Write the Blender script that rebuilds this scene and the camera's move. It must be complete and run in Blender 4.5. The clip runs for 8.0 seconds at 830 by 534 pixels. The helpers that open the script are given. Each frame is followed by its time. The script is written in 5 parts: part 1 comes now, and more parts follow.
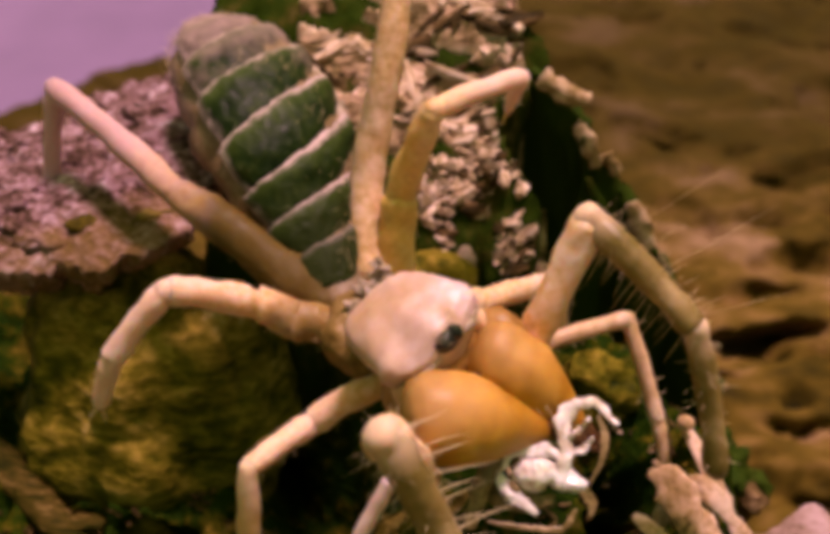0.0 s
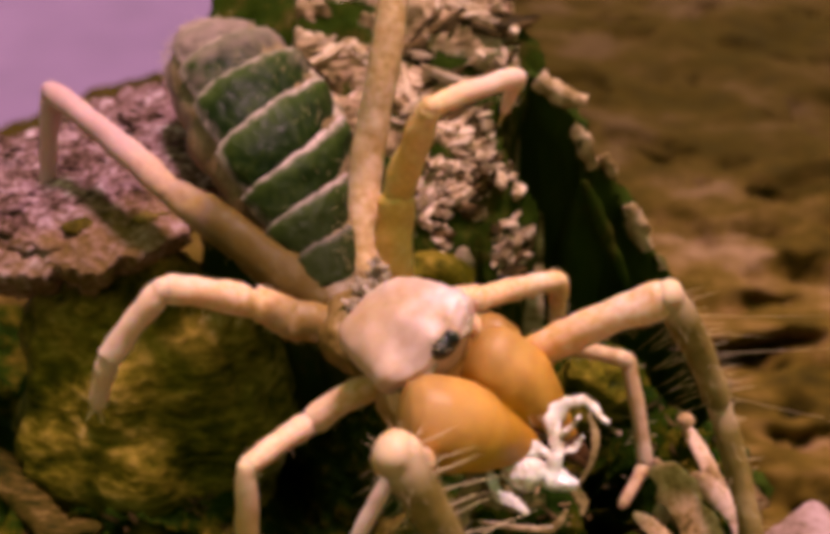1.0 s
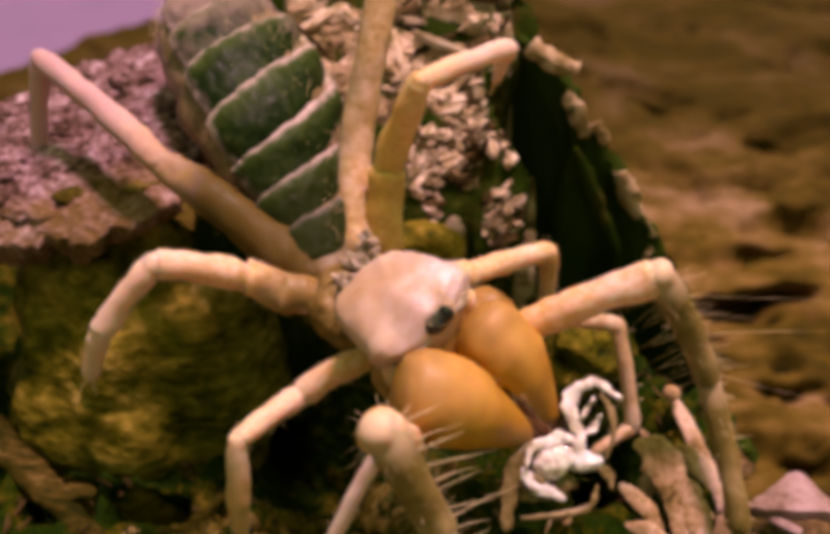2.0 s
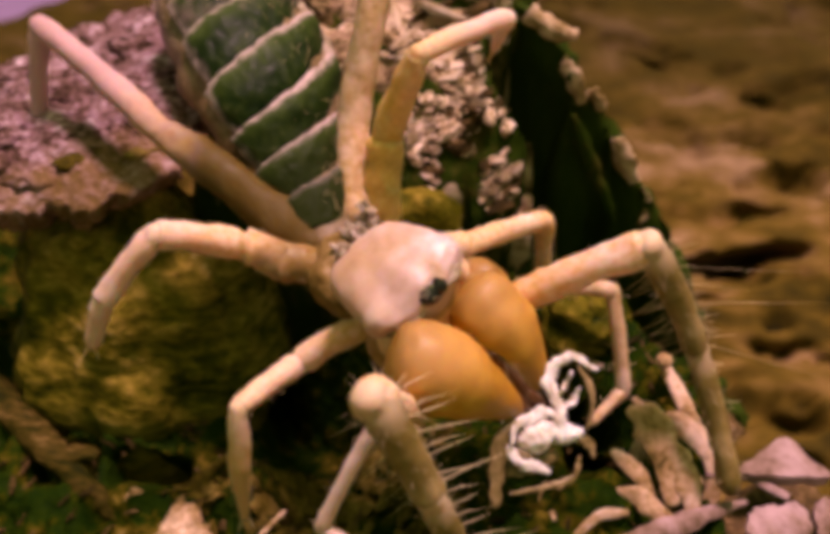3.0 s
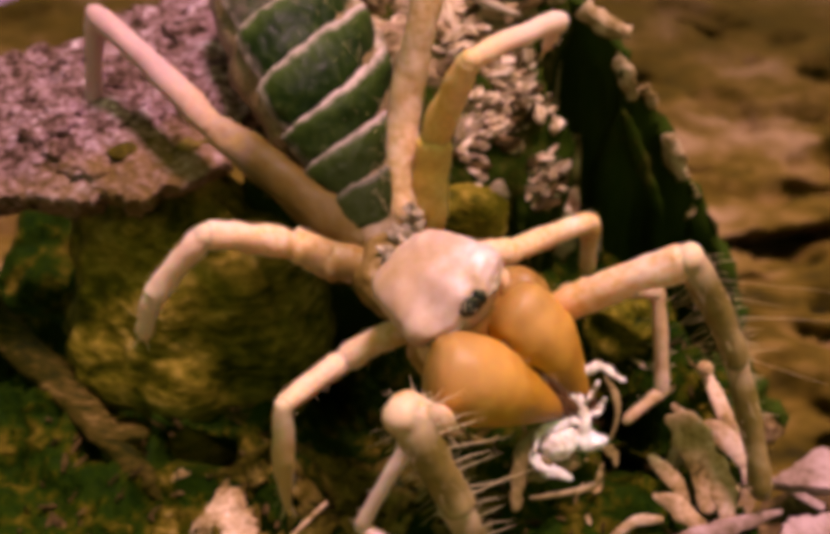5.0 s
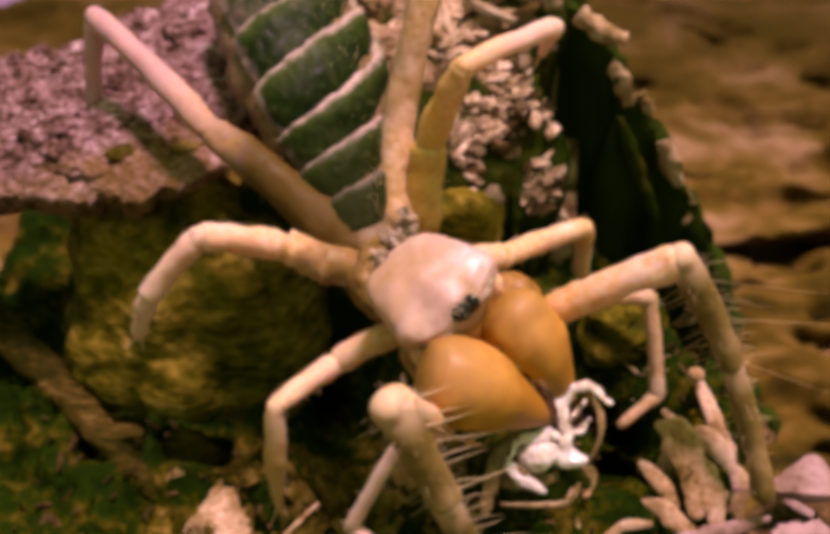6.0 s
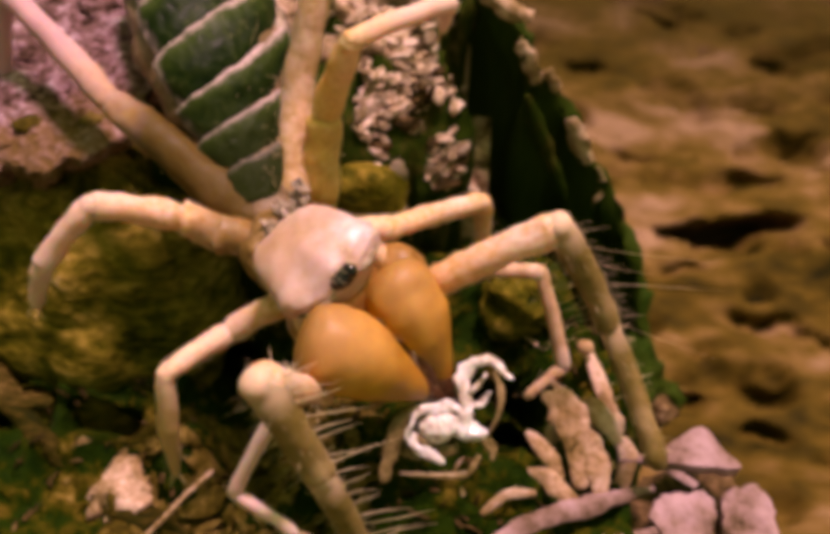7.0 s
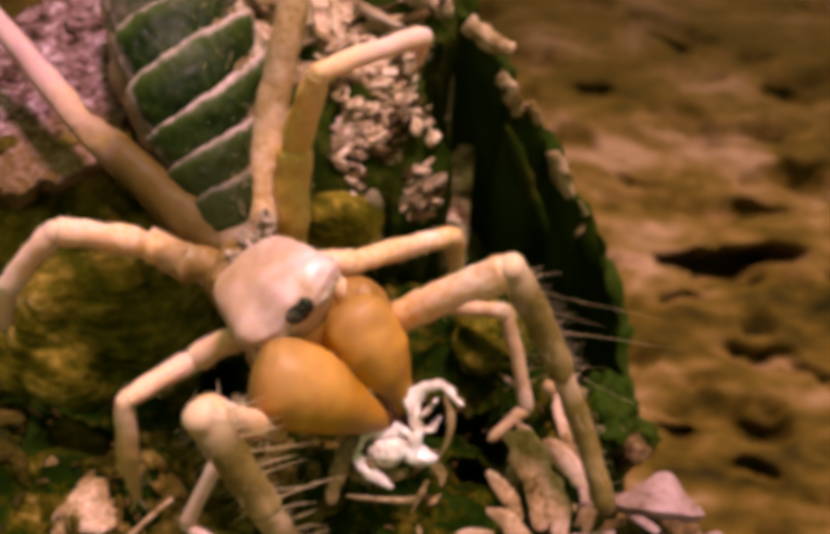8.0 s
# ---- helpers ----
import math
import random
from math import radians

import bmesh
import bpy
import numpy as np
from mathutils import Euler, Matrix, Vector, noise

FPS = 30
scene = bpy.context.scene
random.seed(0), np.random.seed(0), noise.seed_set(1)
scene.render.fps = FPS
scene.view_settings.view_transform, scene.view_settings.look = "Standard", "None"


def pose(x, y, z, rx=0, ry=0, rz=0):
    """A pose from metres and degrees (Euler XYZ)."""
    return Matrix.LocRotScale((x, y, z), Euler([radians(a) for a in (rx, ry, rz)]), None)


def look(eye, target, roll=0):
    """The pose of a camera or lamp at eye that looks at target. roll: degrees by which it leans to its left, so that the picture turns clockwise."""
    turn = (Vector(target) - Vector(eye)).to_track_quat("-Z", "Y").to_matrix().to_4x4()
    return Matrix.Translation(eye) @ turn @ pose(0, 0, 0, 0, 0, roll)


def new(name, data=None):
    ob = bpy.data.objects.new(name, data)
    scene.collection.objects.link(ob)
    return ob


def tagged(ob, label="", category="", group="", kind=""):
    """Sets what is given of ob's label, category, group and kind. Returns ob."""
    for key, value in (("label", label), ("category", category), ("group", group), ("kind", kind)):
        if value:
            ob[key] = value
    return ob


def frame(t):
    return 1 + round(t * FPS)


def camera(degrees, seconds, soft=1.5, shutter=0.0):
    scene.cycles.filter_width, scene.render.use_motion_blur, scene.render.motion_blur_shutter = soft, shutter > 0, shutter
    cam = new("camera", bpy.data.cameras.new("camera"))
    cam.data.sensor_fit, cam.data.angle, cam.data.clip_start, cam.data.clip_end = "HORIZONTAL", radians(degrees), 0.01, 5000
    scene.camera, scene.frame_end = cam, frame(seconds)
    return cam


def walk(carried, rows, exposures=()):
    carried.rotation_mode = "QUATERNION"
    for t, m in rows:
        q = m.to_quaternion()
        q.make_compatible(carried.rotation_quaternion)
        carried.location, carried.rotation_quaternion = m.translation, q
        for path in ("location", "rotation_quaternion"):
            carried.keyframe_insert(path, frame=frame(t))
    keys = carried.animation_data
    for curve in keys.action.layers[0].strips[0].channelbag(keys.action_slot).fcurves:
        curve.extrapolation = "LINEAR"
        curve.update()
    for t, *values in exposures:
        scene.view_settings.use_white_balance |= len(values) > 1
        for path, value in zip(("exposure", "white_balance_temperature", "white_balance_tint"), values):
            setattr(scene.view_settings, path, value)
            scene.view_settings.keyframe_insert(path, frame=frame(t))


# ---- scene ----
MM = 0.001
cam = camera(40, 8.0, soft=5.6)
# a close-up lens with little depth of field, focused on the head
cam.data.dof.use_dof, cam.data.dof.focus_distance, cam.data.dof.aperture_fstop = True, 0.074, 50.0
# seconds, eye in millimetres, then yaw, pitch and roll in degrees
PATH = [
    (0, -0.00, -65.00, 55.00, -0.000, -38.000, 0.000),
    (0.5, -0.14, -65.88, 53.86, -0.139, -37.189, 0.007),
    (1, -0.23, -65.96, 53.46, -0.331, -36.796, -0.136),
    (1.5, -0.23, -65.20, 54.68, -0.286, -37.457, -0.145),
    (2, 0.47, -64.58, 55.83, -0.369, -40.038, 0.078),
    (3.3, 0.20, -63.80, 59.20, -0.648, -43.133, 0.552),
    (3.5, 0.13, -63.32, 60.17, -0.239, -43.462, 0.496),
    (4, 0.79, -62.02, 61.49, 0.903, -46.084, 0.081),
    (4.5, 0.06, -61.46, 61.76, 2.074, -46.108, -0.221),
    (6, 1.50, -61.79, 62.47, 3.201, -45.925, -0.060),
    (6.5, 2.34, -62.03, 61.29, 3.713, -45.980, -0.045),
    (7, 9.25, -62.98, 62.59, 2.873, -46.589, 0.744),
    (7.5, 10.55, -64.50, 63.88, 4.670, -46.224, -0.022),
    (7.8, 12.63, -62.15, 63.80, 5.210, -45.940, 0.457),
    (8, 14.02, -60.58, 63.75, 5.218, -46.368, 0.776),
]


def shot(x, y, z, yaw, pitch, roll):
    """The camera's pose: yaw to the left from +y, pitch up, roll about the line of sight."""
    a, b = radians(yaw), radians(pitch)
    ahead = Vector((-math.sin(a) * math.cos(b), math.cos(a) * math.cos(b), math.sin(b)))
    eye = Vector((x, y, z)) * MM
    return look(eye, eye + ahead, roll)


walk(cam, [(row[0], shot(*row[1:])) for row in PATH], exposures=[(0.0, -0.11, 8300, 44), (8.0, -0.11, 8300, 44)])

# ---------------------------------------------------------------- light
world = bpy.data.worlds.new("sky")
scene.world = world
world.use_nodes = True
wn, wl = world.node_tree.nodes, world.node_tree.links
sky = wn.new("ShaderNodeTexSky")
sky.sky_type = "NISHITA"
sky.sun_disc = False
sky.air_density, sky.dust_density, sky.ozone_density = 0.5, 3.0, 0.4
sky.sun_elevation, sky.sun_rotation = radians(75.7), radians(42)
wn["Background"].inputs["Strength"].default_value = 0.15
# green tint added to the skylight so that shaded parts turn green
sky_tint = wn.new("ShaderNodeMix")
sky_tint.data_type, sky_tint.blend_type = "RGBA", "MULTIPLY"
sky_tint.inputs["Factor"].default_value, sky_tint.inputs[7].default_value = 1.0, (0.68, 1.05, 0.36, 1)
wl.new(sky.outputs["Color"], sky_tint.inputs[6])
wl.new(sky_tint.outputs[2], wn["Background"].inputs["Color"])

sun_data = bpy.data.lights.new("sun", "SUN")
sun_data.energy, sun_data.angle, sun_data.color = 4.25, radians(9), (1.0, 0.77, 0.97)
sun = new("sun", sun_data)
SUN_FROM = Vector((0.17, 0.19, 1.0))
sun.matrix_world = look(SUN_FROM, (0, 0, 0))


# ---------------------------------------------------------------- materials
def tipped(m, start, end, color, axis=(1, 0, 0), fray=0.0, most=0.85):
    """Base colour that changes along an axis of the object's own space, from start to end (metres), with a frayed edge.
    Mostly own pigment; some materials hold painted shade or sheen.
    """
    n, l = m.node_tree.nodes, m.node_tree.links
    bsdf = n["Principled BSDF"]
    src = bsdf.inputs["Base Color"].links[0].from_socket
    co, dot, mr, mx = n.new("ShaderNodeTexCoord"), n.new("ShaderNodeVectorMath"), n.new("ShaderNodeMapRange"), n.new("ShaderNodeMix")
    dot.operation = "DOT_PRODUCT"
    dot.inputs[1].default_value = axis
    mx.data_type = "RGBA"
    mr.inputs["From Min"].default_value, mr.inputs["From Max"].default_value = start, end
    mr.inputs["To Max"].default_value = most
    l.new(co.outputs["Object"], dot.inputs[0])
    reach = dot.outputs["Value"]
    if fray:
        tex, add = n.new("ShaderNodeTexNoise"), n.new("ShaderNodeMath")
        tex.inputs["Scale"].default_value, tex.inputs["Detail"].default_value = 700, 5.0
        add.operation = "MULTIPLY_ADD"
        add.inputs[1].default_value = fray
        l.new(co.outputs["Object"], tex.inputs["Vector"])
        l.new(tex.outputs["Fac"], add.inputs[0])
        l.new(reach, add.inputs[2])
        reach = add.outputs["Value"]
    l.new(reach, mr.inputs["Value"])
    l.new(mr.outputs["Result"], mx.inputs["Factor"])
    l.new(src, mx.inputs[6])
    mx.inputs[7].default_value = (*color, 1)
    l.new(mx.outputs[2], bsdf.inputs["Base Color"])


def mat(name, stops, grain=600, fine=3500, rough=(0.45, 0.65), bump=0.15, depth=0.0001, sss=0.0, spec=0.5,
        stretch=(1, 1, 1), detail=6.0, mix=0.35, coat=0.0, sheen=0.0):
    """Two scales of noise drive the colour ramp, the roughness and the relief. grain, fine: noise scales per metre."""
    m = bpy.data.materials.new(name)
    m.use_nodes = True
    n, l = m.node_tree.nodes, m.node_tree.links
    bsdf = n["Principled BSDF"]
    co = n.new("ShaderNodeTexCoord")
    mp = n.new("ShaderNodeMapping")
    mp.inputs["Scale"].default_value = stretch
    l.new(co.outputs["Object"], mp.inputs["Vector"])
    a, b = n.new("ShaderNodeTexNoise"), n.new("ShaderNodeTexNoise")
    a.inputs["Scale"].default_value, a.inputs["Detail"].default_value = grain, detail
    b.inputs["Scale"].default_value, b.inputs["Detail"].default_value = fine, 3.0
    for t in (a, b):
        l.new(mp.outputs["Vector"], t.inputs["Vector"])
    mx = n.new("ShaderNodeMix")
    mx.inputs["Factor"].default_value = mix
    l.new(a.outputs["Fac"], mx.inputs["A"])
    l.new(b.outputs["Fac"], mx.inputs["B"])
    ramp = n.new("ShaderNodeValToRGB")
    e = ramp.color_ramp.elements
    e[0].position, e[0].color = stops[0][0], (*stops[0][1], 1)
    e[1].position, e[1].color = stops[-1][0], (*stops[-1][1], 1)
    for p, c in stops[1:-1]:
        e.new(p).color = (*c, 1)
    l.new(mx.outputs["Result"], ramp.inputs["Fac"])
    l.new(ramp.outputs["Color"], bsdf.inputs["Base Color"])
    rr = n.new("ShaderNodeMapRange")
    rr.inputs["From Min"].default_value, rr.inputs["From Max"].default_value = 0.3, 0.7
    rr.inputs["To Min"].default_value, rr.inputs["To Max"].default_value = rough
    l.new(b.outputs["Fac"], rr.inputs["Value"])
    l.new(rr.outputs["Result"], bsdf.inputs["Roughness"])
    bp = n.new("ShaderNodeBump")
    bp.inputs["Strength"].default_value, bp.inputs["Distance"].default_value = bump, depth
    l.new(mx.outputs["Result"], bp.inputs["Height"])
    l.new(bp.outputs["Normal"], bsdf.inputs["Normal"])
    bsdf.inputs["Specular IOR Level"].default_value = spec
    bsdf.inputs["Coat Weight"].default_value = coat
    if sss:
        bsdf.inputs["Subsurface Weight"].default_value = sss
        bsdf.inputs["Subsurface Radius"].default_value = (1.0, 0.5, 0.15)
        bsdf.inputs["Subsurface Scale"].default_value = 0.0016
    return m


def varied(m, dark, most=0.85):
    """Each object that wears it is stained darker by an amount of its own."""
    n, l = m.node_tree.nodes, m.node_tree.links
    bsdf = n["Principled BSDF"]
    info, mr, mx = n.new("ShaderNodeObjectInfo"), n.new("ShaderNodeMapRange"), n.new("ShaderNodeMix")
    mr.inputs["From Min"].default_value, mr.inputs["To Max"].default_value = 0.5, most
    mx.data_type = "RGBA"
    l.new(info.outputs["Random"], mr.inputs["Value"])
    l.new(mr.outputs["Result"], mx.inputs["Factor"])
    l.new(bsdf.inputs["Base Color"].links[0].from_socket, mx.inputs[6])
    mx.inputs[7].default_value = (*dark, 1)
    l.new(mx.outputs[2], bsdf.inputs["Base Color"])


def margined(m, middle, lip):
    """Pigment that pales towards a plate's hind lip and its two ends, by the plate's own u and v, with a frayed edge."""
    n, l = m.node_tree.nodes, m.node_tree.links
    bsdf = n["Principled BSDF"]
    uv, split, co, tex = n.new("ShaderNodeUVMap"), n.new("ShaderNodeSeparateXYZ"), n.new("ShaderNodeTexCoord"), n.new("ShaderNodeTexNoise")
    uv.uv_map = "plate"
    tex.inputs["Scale"].default_value, tex.inputs["Detail"].default_value = 800, 5.0
    l.new(uv.outputs["UV"], split.inputs["Vector"])
    l.new(co.outputs["Object"], tex.inputs["Vector"])
    across, ends = n.new("ShaderNodeMath"), n.new("ShaderNodeMath")
    across.operation, across.inputs[1].default_value = "SUBTRACT", 0.5
    ends.operation = "ABSOLUTE"
    l.new(split.outputs["X"], across.inputs[0])
    l.new(across.outputs["Value"], ends.inputs[0])
    for socket, spans in ((split.outputs["Y"], ((0.62, 1.08, middle, 0.95), (0.90, 1.10, lip, 0.95))), (ends.outputs["Value"], ((0.50, 0.68, lip, 0.75),))):
        for low, high, color, most in spans:
            add, mr, mx = n.new("ShaderNodeMath"), n.new("ShaderNodeMapRange"), n.new("ShaderNodeMix")
            add.operation, add.inputs[1].default_value = "MULTIPLY_ADD", 0.22
            mr.interpolation_type = "SMOOTHSTEP"
            mr.inputs["From Min"].default_value, mr.inputs["From Max"].default_value, mr.inputs["To Max"].default_value = low, high, most
            mx.data_type = "RGBA"
            l.new(tex.outputs["Fac"], add.inputs[0])
            l.new(socket, add.inputs[2])
            l.new(add.outputs["Value"], mr.inputs["Value"])
            l.new(mr.outputs["Result"], mx.inputs["Factor"])
            l.new(bsdf.inputs["Base Color"].links[0].from_socket, mx.inputs[6])
            mx.inputs[7].default_value = (*color, 1)
            l.new(mx.outputs[2], bsdf.inputs["Base Color"])


M_LEG = mat("pale_amber_cuticle", [(0.34, (0.64, 0.33, 0.09)), (0.45, (0.79, 0.46, 0.23)), (0.55, (0.87, 0.56, 0.41)), (0.66, (0.93, 0.69, 0.62))], 190, 1700, (0.36, 0.66), 0.6, 0.00025, sss=0.5, mix=0.5, spec=0.4)
M_HIND = mat("pale_cuticle_brown_thigh", [(0.34, (0.60, 0.31, 0.06)), (0.45, (0.74, 0.43, 0.13)), (0.55, (0.81, 0.53, 0.24)), (0.66, (0.87, 0.63, 0.40))], 190, 1700, (0.42, 0.72), 0.6, 0.00025, sss=0.4, mix=0.5, spec=0.15)
tipped(M_HIND, -0.0195, -0.0130, (0.075, 0.045, 0.007), fray=0.003, most=0.95)
M_THIRD = mat("pale_cuticle_brown_hip", [(0.34, (0.64, 0.33, 0.09)), (0.45, (0.79, 0.46, 0.23)), (0.55, (0.87, 0.56, 0.41)), (0.66, (0.93, 0.69, 0.62))], 190, 1700, (0.36, 0.66), 0.6, 0.00025, sss=0.5, mix=0.5, spec=0.4)
tipped(M_THIRD, -0.0105, -0.0070, (0.20, 0.112, 0.024), fray=0.002, most=0.85)
tipped(M_LEG, -0.003, -0.008, (0.86, 0.60, 0.50), fray=0.002, most=0.6)
tipped(M_LEG, -0.0030, -0.0055, (0.66, 0.36, 0.13), (0, 0, 1), fray=0.001, most=0.75)
tipped(M_HIND, -0.0165, -0.0240, (0.58, 0.34, 0.43), fray=-0.004, most=0.85)
tipped(M_THIRD, -0.0130, -0.0190, (0.86, 0.58, 0.55), fray=-0.003, most=0.7)
M_FRONT = mat("pinkish_white_cuticle", [(0.36, (0.82, 0.50, 0.42)), (0.5, (0.90, 0.60, 0.58)), (0.63, (0.94, 0.70, 0.72))], 200, 1300, (0.3, 0.55), 0.3, 0.00012, sss=0.35)
M_FEEL = mat("tan_pink_cuticle", [(0.36, (0.42, 0.25, 0.11)), (0.5, (0.60, 0.38, 0.25)), (0.63, (0.76, 0.54, 0.45))], 200, 1300, (0.26, 0.5), 0.3, 0.00015, sss=0.4)
M_LEG_FAR = mat("ochre_cuticle", [(0.34, (0.64, 0.32, 0.06)), (0.48, (0.79, 0.44, 0.12)), (0.64, (0.88, 0.58, 0.25))], 220, 1900, (0.4, 0.65), 0.3, 0.00015, sss=0.5, mix=0.45)
M_RAISED = mat("dull_tan_cuticle", [(0.34, (0.46, 0.27, 0.10)), (0.46, (0.61, 0.39, 0.22)), (0.56, (0.72, 0.49, 0.36)), (0.68, (0.84, 0.63, 0.55))], 220, 1700, (0.45, 0.75), 0.5, 0.0002, sss=0.4, mix=0.5, spec=0.3)
tipped(M_LEG_FAR, 0.000, 0.006, (0.85, 0.57, 0.56), fray=0.002, most=0.85)
M_HEAD = mat("pinkish_head_cuticle", [(0.34, (0.40, 0.235, 0.13)), (0.44, (0.55, 0.36, 0.30)), (0.54, (0.64, 0.45, 0.46)), (0.66, (0.80, 0.64, 0.69))], 210, 1100, (0.34, 0.56), 0.3, 0.00018, sss=0.45, mix=0.35, spec=0.8)
tipped(M_HEAD, -0.0008, 0.0032, (0.62, 0.36, 0.20), (-0.75, -0.66, 0), fray=0.003, most=0.5)
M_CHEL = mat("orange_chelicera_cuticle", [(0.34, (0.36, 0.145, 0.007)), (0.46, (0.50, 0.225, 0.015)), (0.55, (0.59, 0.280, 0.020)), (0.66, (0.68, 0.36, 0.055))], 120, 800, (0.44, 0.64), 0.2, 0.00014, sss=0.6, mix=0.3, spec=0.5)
tipped(M_CHEL, 0.003, 0.0095, (0.22, 0.07, 0.012))
# shade at the jaw's root painted in as darker brown
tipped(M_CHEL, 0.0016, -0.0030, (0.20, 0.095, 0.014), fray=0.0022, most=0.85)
# paler upper side, partly painted sheen
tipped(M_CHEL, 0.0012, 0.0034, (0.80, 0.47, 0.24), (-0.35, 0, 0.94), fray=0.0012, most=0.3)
M_ROSTRUM = mat("brown_orange_skin", [(0.34, (0.20, 0.085, 0.015)), (0.48, (0.36, 0.17, 0.04)), (0.58, (0.46, 0.25, 0.09)), (0.7, (0.56, 0.36, 0.2))], 220, 1400, (0.45, 0.6), 0.3, 0.0002, sss=0.2)
# the hanging shins' shade is put into this darker olive colour
M_TIBIA = mat("shaded_tan_cuticle", [(0.34, (0.11, 0.078, 0.016)), (0.48, (0.18, 0.125, 0.032)), (0.58, (0.25, 0.170, 0.060)), (0.70, (0.40, 0.28, 0.14))], 220, 1300, (0.35, 0.6), 0.25, 0.00012, sss=0.35, spec=0.35, mix=0.3)
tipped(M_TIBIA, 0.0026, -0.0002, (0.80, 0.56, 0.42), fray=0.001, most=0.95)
M_FANG = mat("dark_brown_fang", [(0.3, (0.05, 0.018, 0.008)), (0.7, (0.14, 0.05, 0.02))], 800, 4000, (0.2, 0.35))
M_TERGITE = mat("dark_green_tergite", [(0.30, (0.0008, 0.008, 0.0002)), (0.50, (0.005, 0.018, 0.0008)), (0.62, (0.019, 0.036, 0.004)), (0.78, (0.16, 0.15, 0.09))], 380, 1500, (0.4, 0.65), 0.6, 0.0004, spec=0.14, mix=0.45)
margined(M_TERGITE, (0.050, 0.085, 0.014), (0.70, 0.50, 0.52))
tipped(M_TERGITE, 0.0105, 0.0055, (0.018, 0.026, 0.004), (-0.42, 0.91, 0), 0.003, 0.85)
tipped(M_TERGITE, 0.0245, 0.0350, (0.56, 0.36, 0.36), (-0.42, 0.91, 0), 0.012, 0.6)
M_MEMBRANE = mat("pale_membrane", [(0.34, (0.06, 0.046, 0.020)), (0.46, (0.24, 0.17, 0.11)), (0.58, (0.46, 0.34, 0.28)), (0.72, (0.62, 0.48, 0.45))], 420, 1800, (0.4, 0.6), 0.4, 0.0002, sss=0.2)
M_THORAX = mat("dull_brown_skin", [(0.34, (0.075, 0.043, 0.008)), (0.48, (0.19, 0.108, 0.026)), (0.58, (0.30, 0.18, 0.068)), (0.70, (0.54, 0.36, 0.27))], 330, 1700, (0.5, 0.75), 0.5, 0.0003, spec=0.25)
M_FLANK = mat("brown_flank", [(0.3, (0.06, 0.04, 0.012)), (0.5, (0.17, 0.10, 0.04)), (0.72, (0.38, 0.25, 0.18))], 400, 2600, (0.45, 0.65), 0.3, 0.00015)
M_EYE = mat("black_glossy_eye", [(0.3, (0.004, 0.004, 0.004)), (0.7, (0.008, 0.008, 0.007))], 300, 900, (0.03, 0.06), 0.0)
M_HAIR = mat("pale_bristle", [(0.3, (0.55, 0.40, 0.22)), (0.7, (0.75, 0.58, 0.40))], 300, 2000, (0.4, 0.6), 0.0)
# the darkest stops carry the shadows' green tone in the wood's own colour
M_WOOD = mat("dark_decayed_wood", [(0.3, (0.008, 0.024, 0.001)), (0.50, (0.019, 0.036, 0.003)), (0.60, (0.050, 0.045, 0.008)), (0.75, (0.22, 0.15, 0.07))], 260, 1700, (0.7, 0.95), 0.7, 0.0005, stretch=(1, 1, 0.4), spec=0.03)
M_CRUMB = mat("pale_crumbling_wood", [(0.33, (0.04, 0.030, 0.007)), (0.40, (0.30, 0.19, 0.085)), (0.47, (0.62, 0.43, 0.31)), (0.60, (0.84, 0.65, 0.57))], 520, 1900, (0.6, 0.9), 0.7, 0.0004, mix=0.4, spec=0.12)
varied(M_CRUMB, (0.09, 0.062, 0.02))
M_FIBRE = mat("pale_fibrous_wood", [(0.34, (0.014, 0.014, 0.003)), (0.43, (0.14, 0.092, 0.036)), (0.51, (0.44, 0.29, 0.18)), (0.64, (0.78, 0.59, 0.48))], 300, 1500, (0.6, 0.9), 0.7, 0.0004, stretch=(0.35, 1.2, 1), mix=0.4, spec=0.12)
# deep shade painted as a green-black base colour
M_SHADE_WOOD = mat("shade_dark_wood", [(0.3, (0.010, 0.032, 0.002)), (0.6, (0.030, 0.052, 0.005)), (0.85, (0.13, 0.105, 0.025))], 300, 1800, (0.6, 0.9), 0.7, 0.0004, stretch=(1, 1, 0.3), spec=0.05)
M_LEDGE = mat("pink_grey_bark", [(0.36, (0.018, 0.010, 0.004)), (0.44, (0.085, 0.044, 0.034)), (0.51, (0.20, 0.108, 0.110)), (0.58, (0.33, 0.195, 0.235)), (0.67, (0.66, 0.48, 0.57))], 430, 1500, (0.6, 0.9), 0.9, 0.0006, mix=0.5, stretch=(1, 1.3, 1), spec=0.05)
tipped(M_LEDGE, -0.0165, -0.0120, (0.27, 0.16, 0.045), (0.35, -1.0, 0), 0.006, 0.45)
M_RIM = mat("ochre_bark", [(0.34, (0.014, 0.014, 0.001)), (0.5, (0.085, 0.060, 0.008)), (0.7, (0.30, 0.20, 0.06))], 350, 1500, (0.6, 0.9), 0.9, 0.0006, spec=0.05)
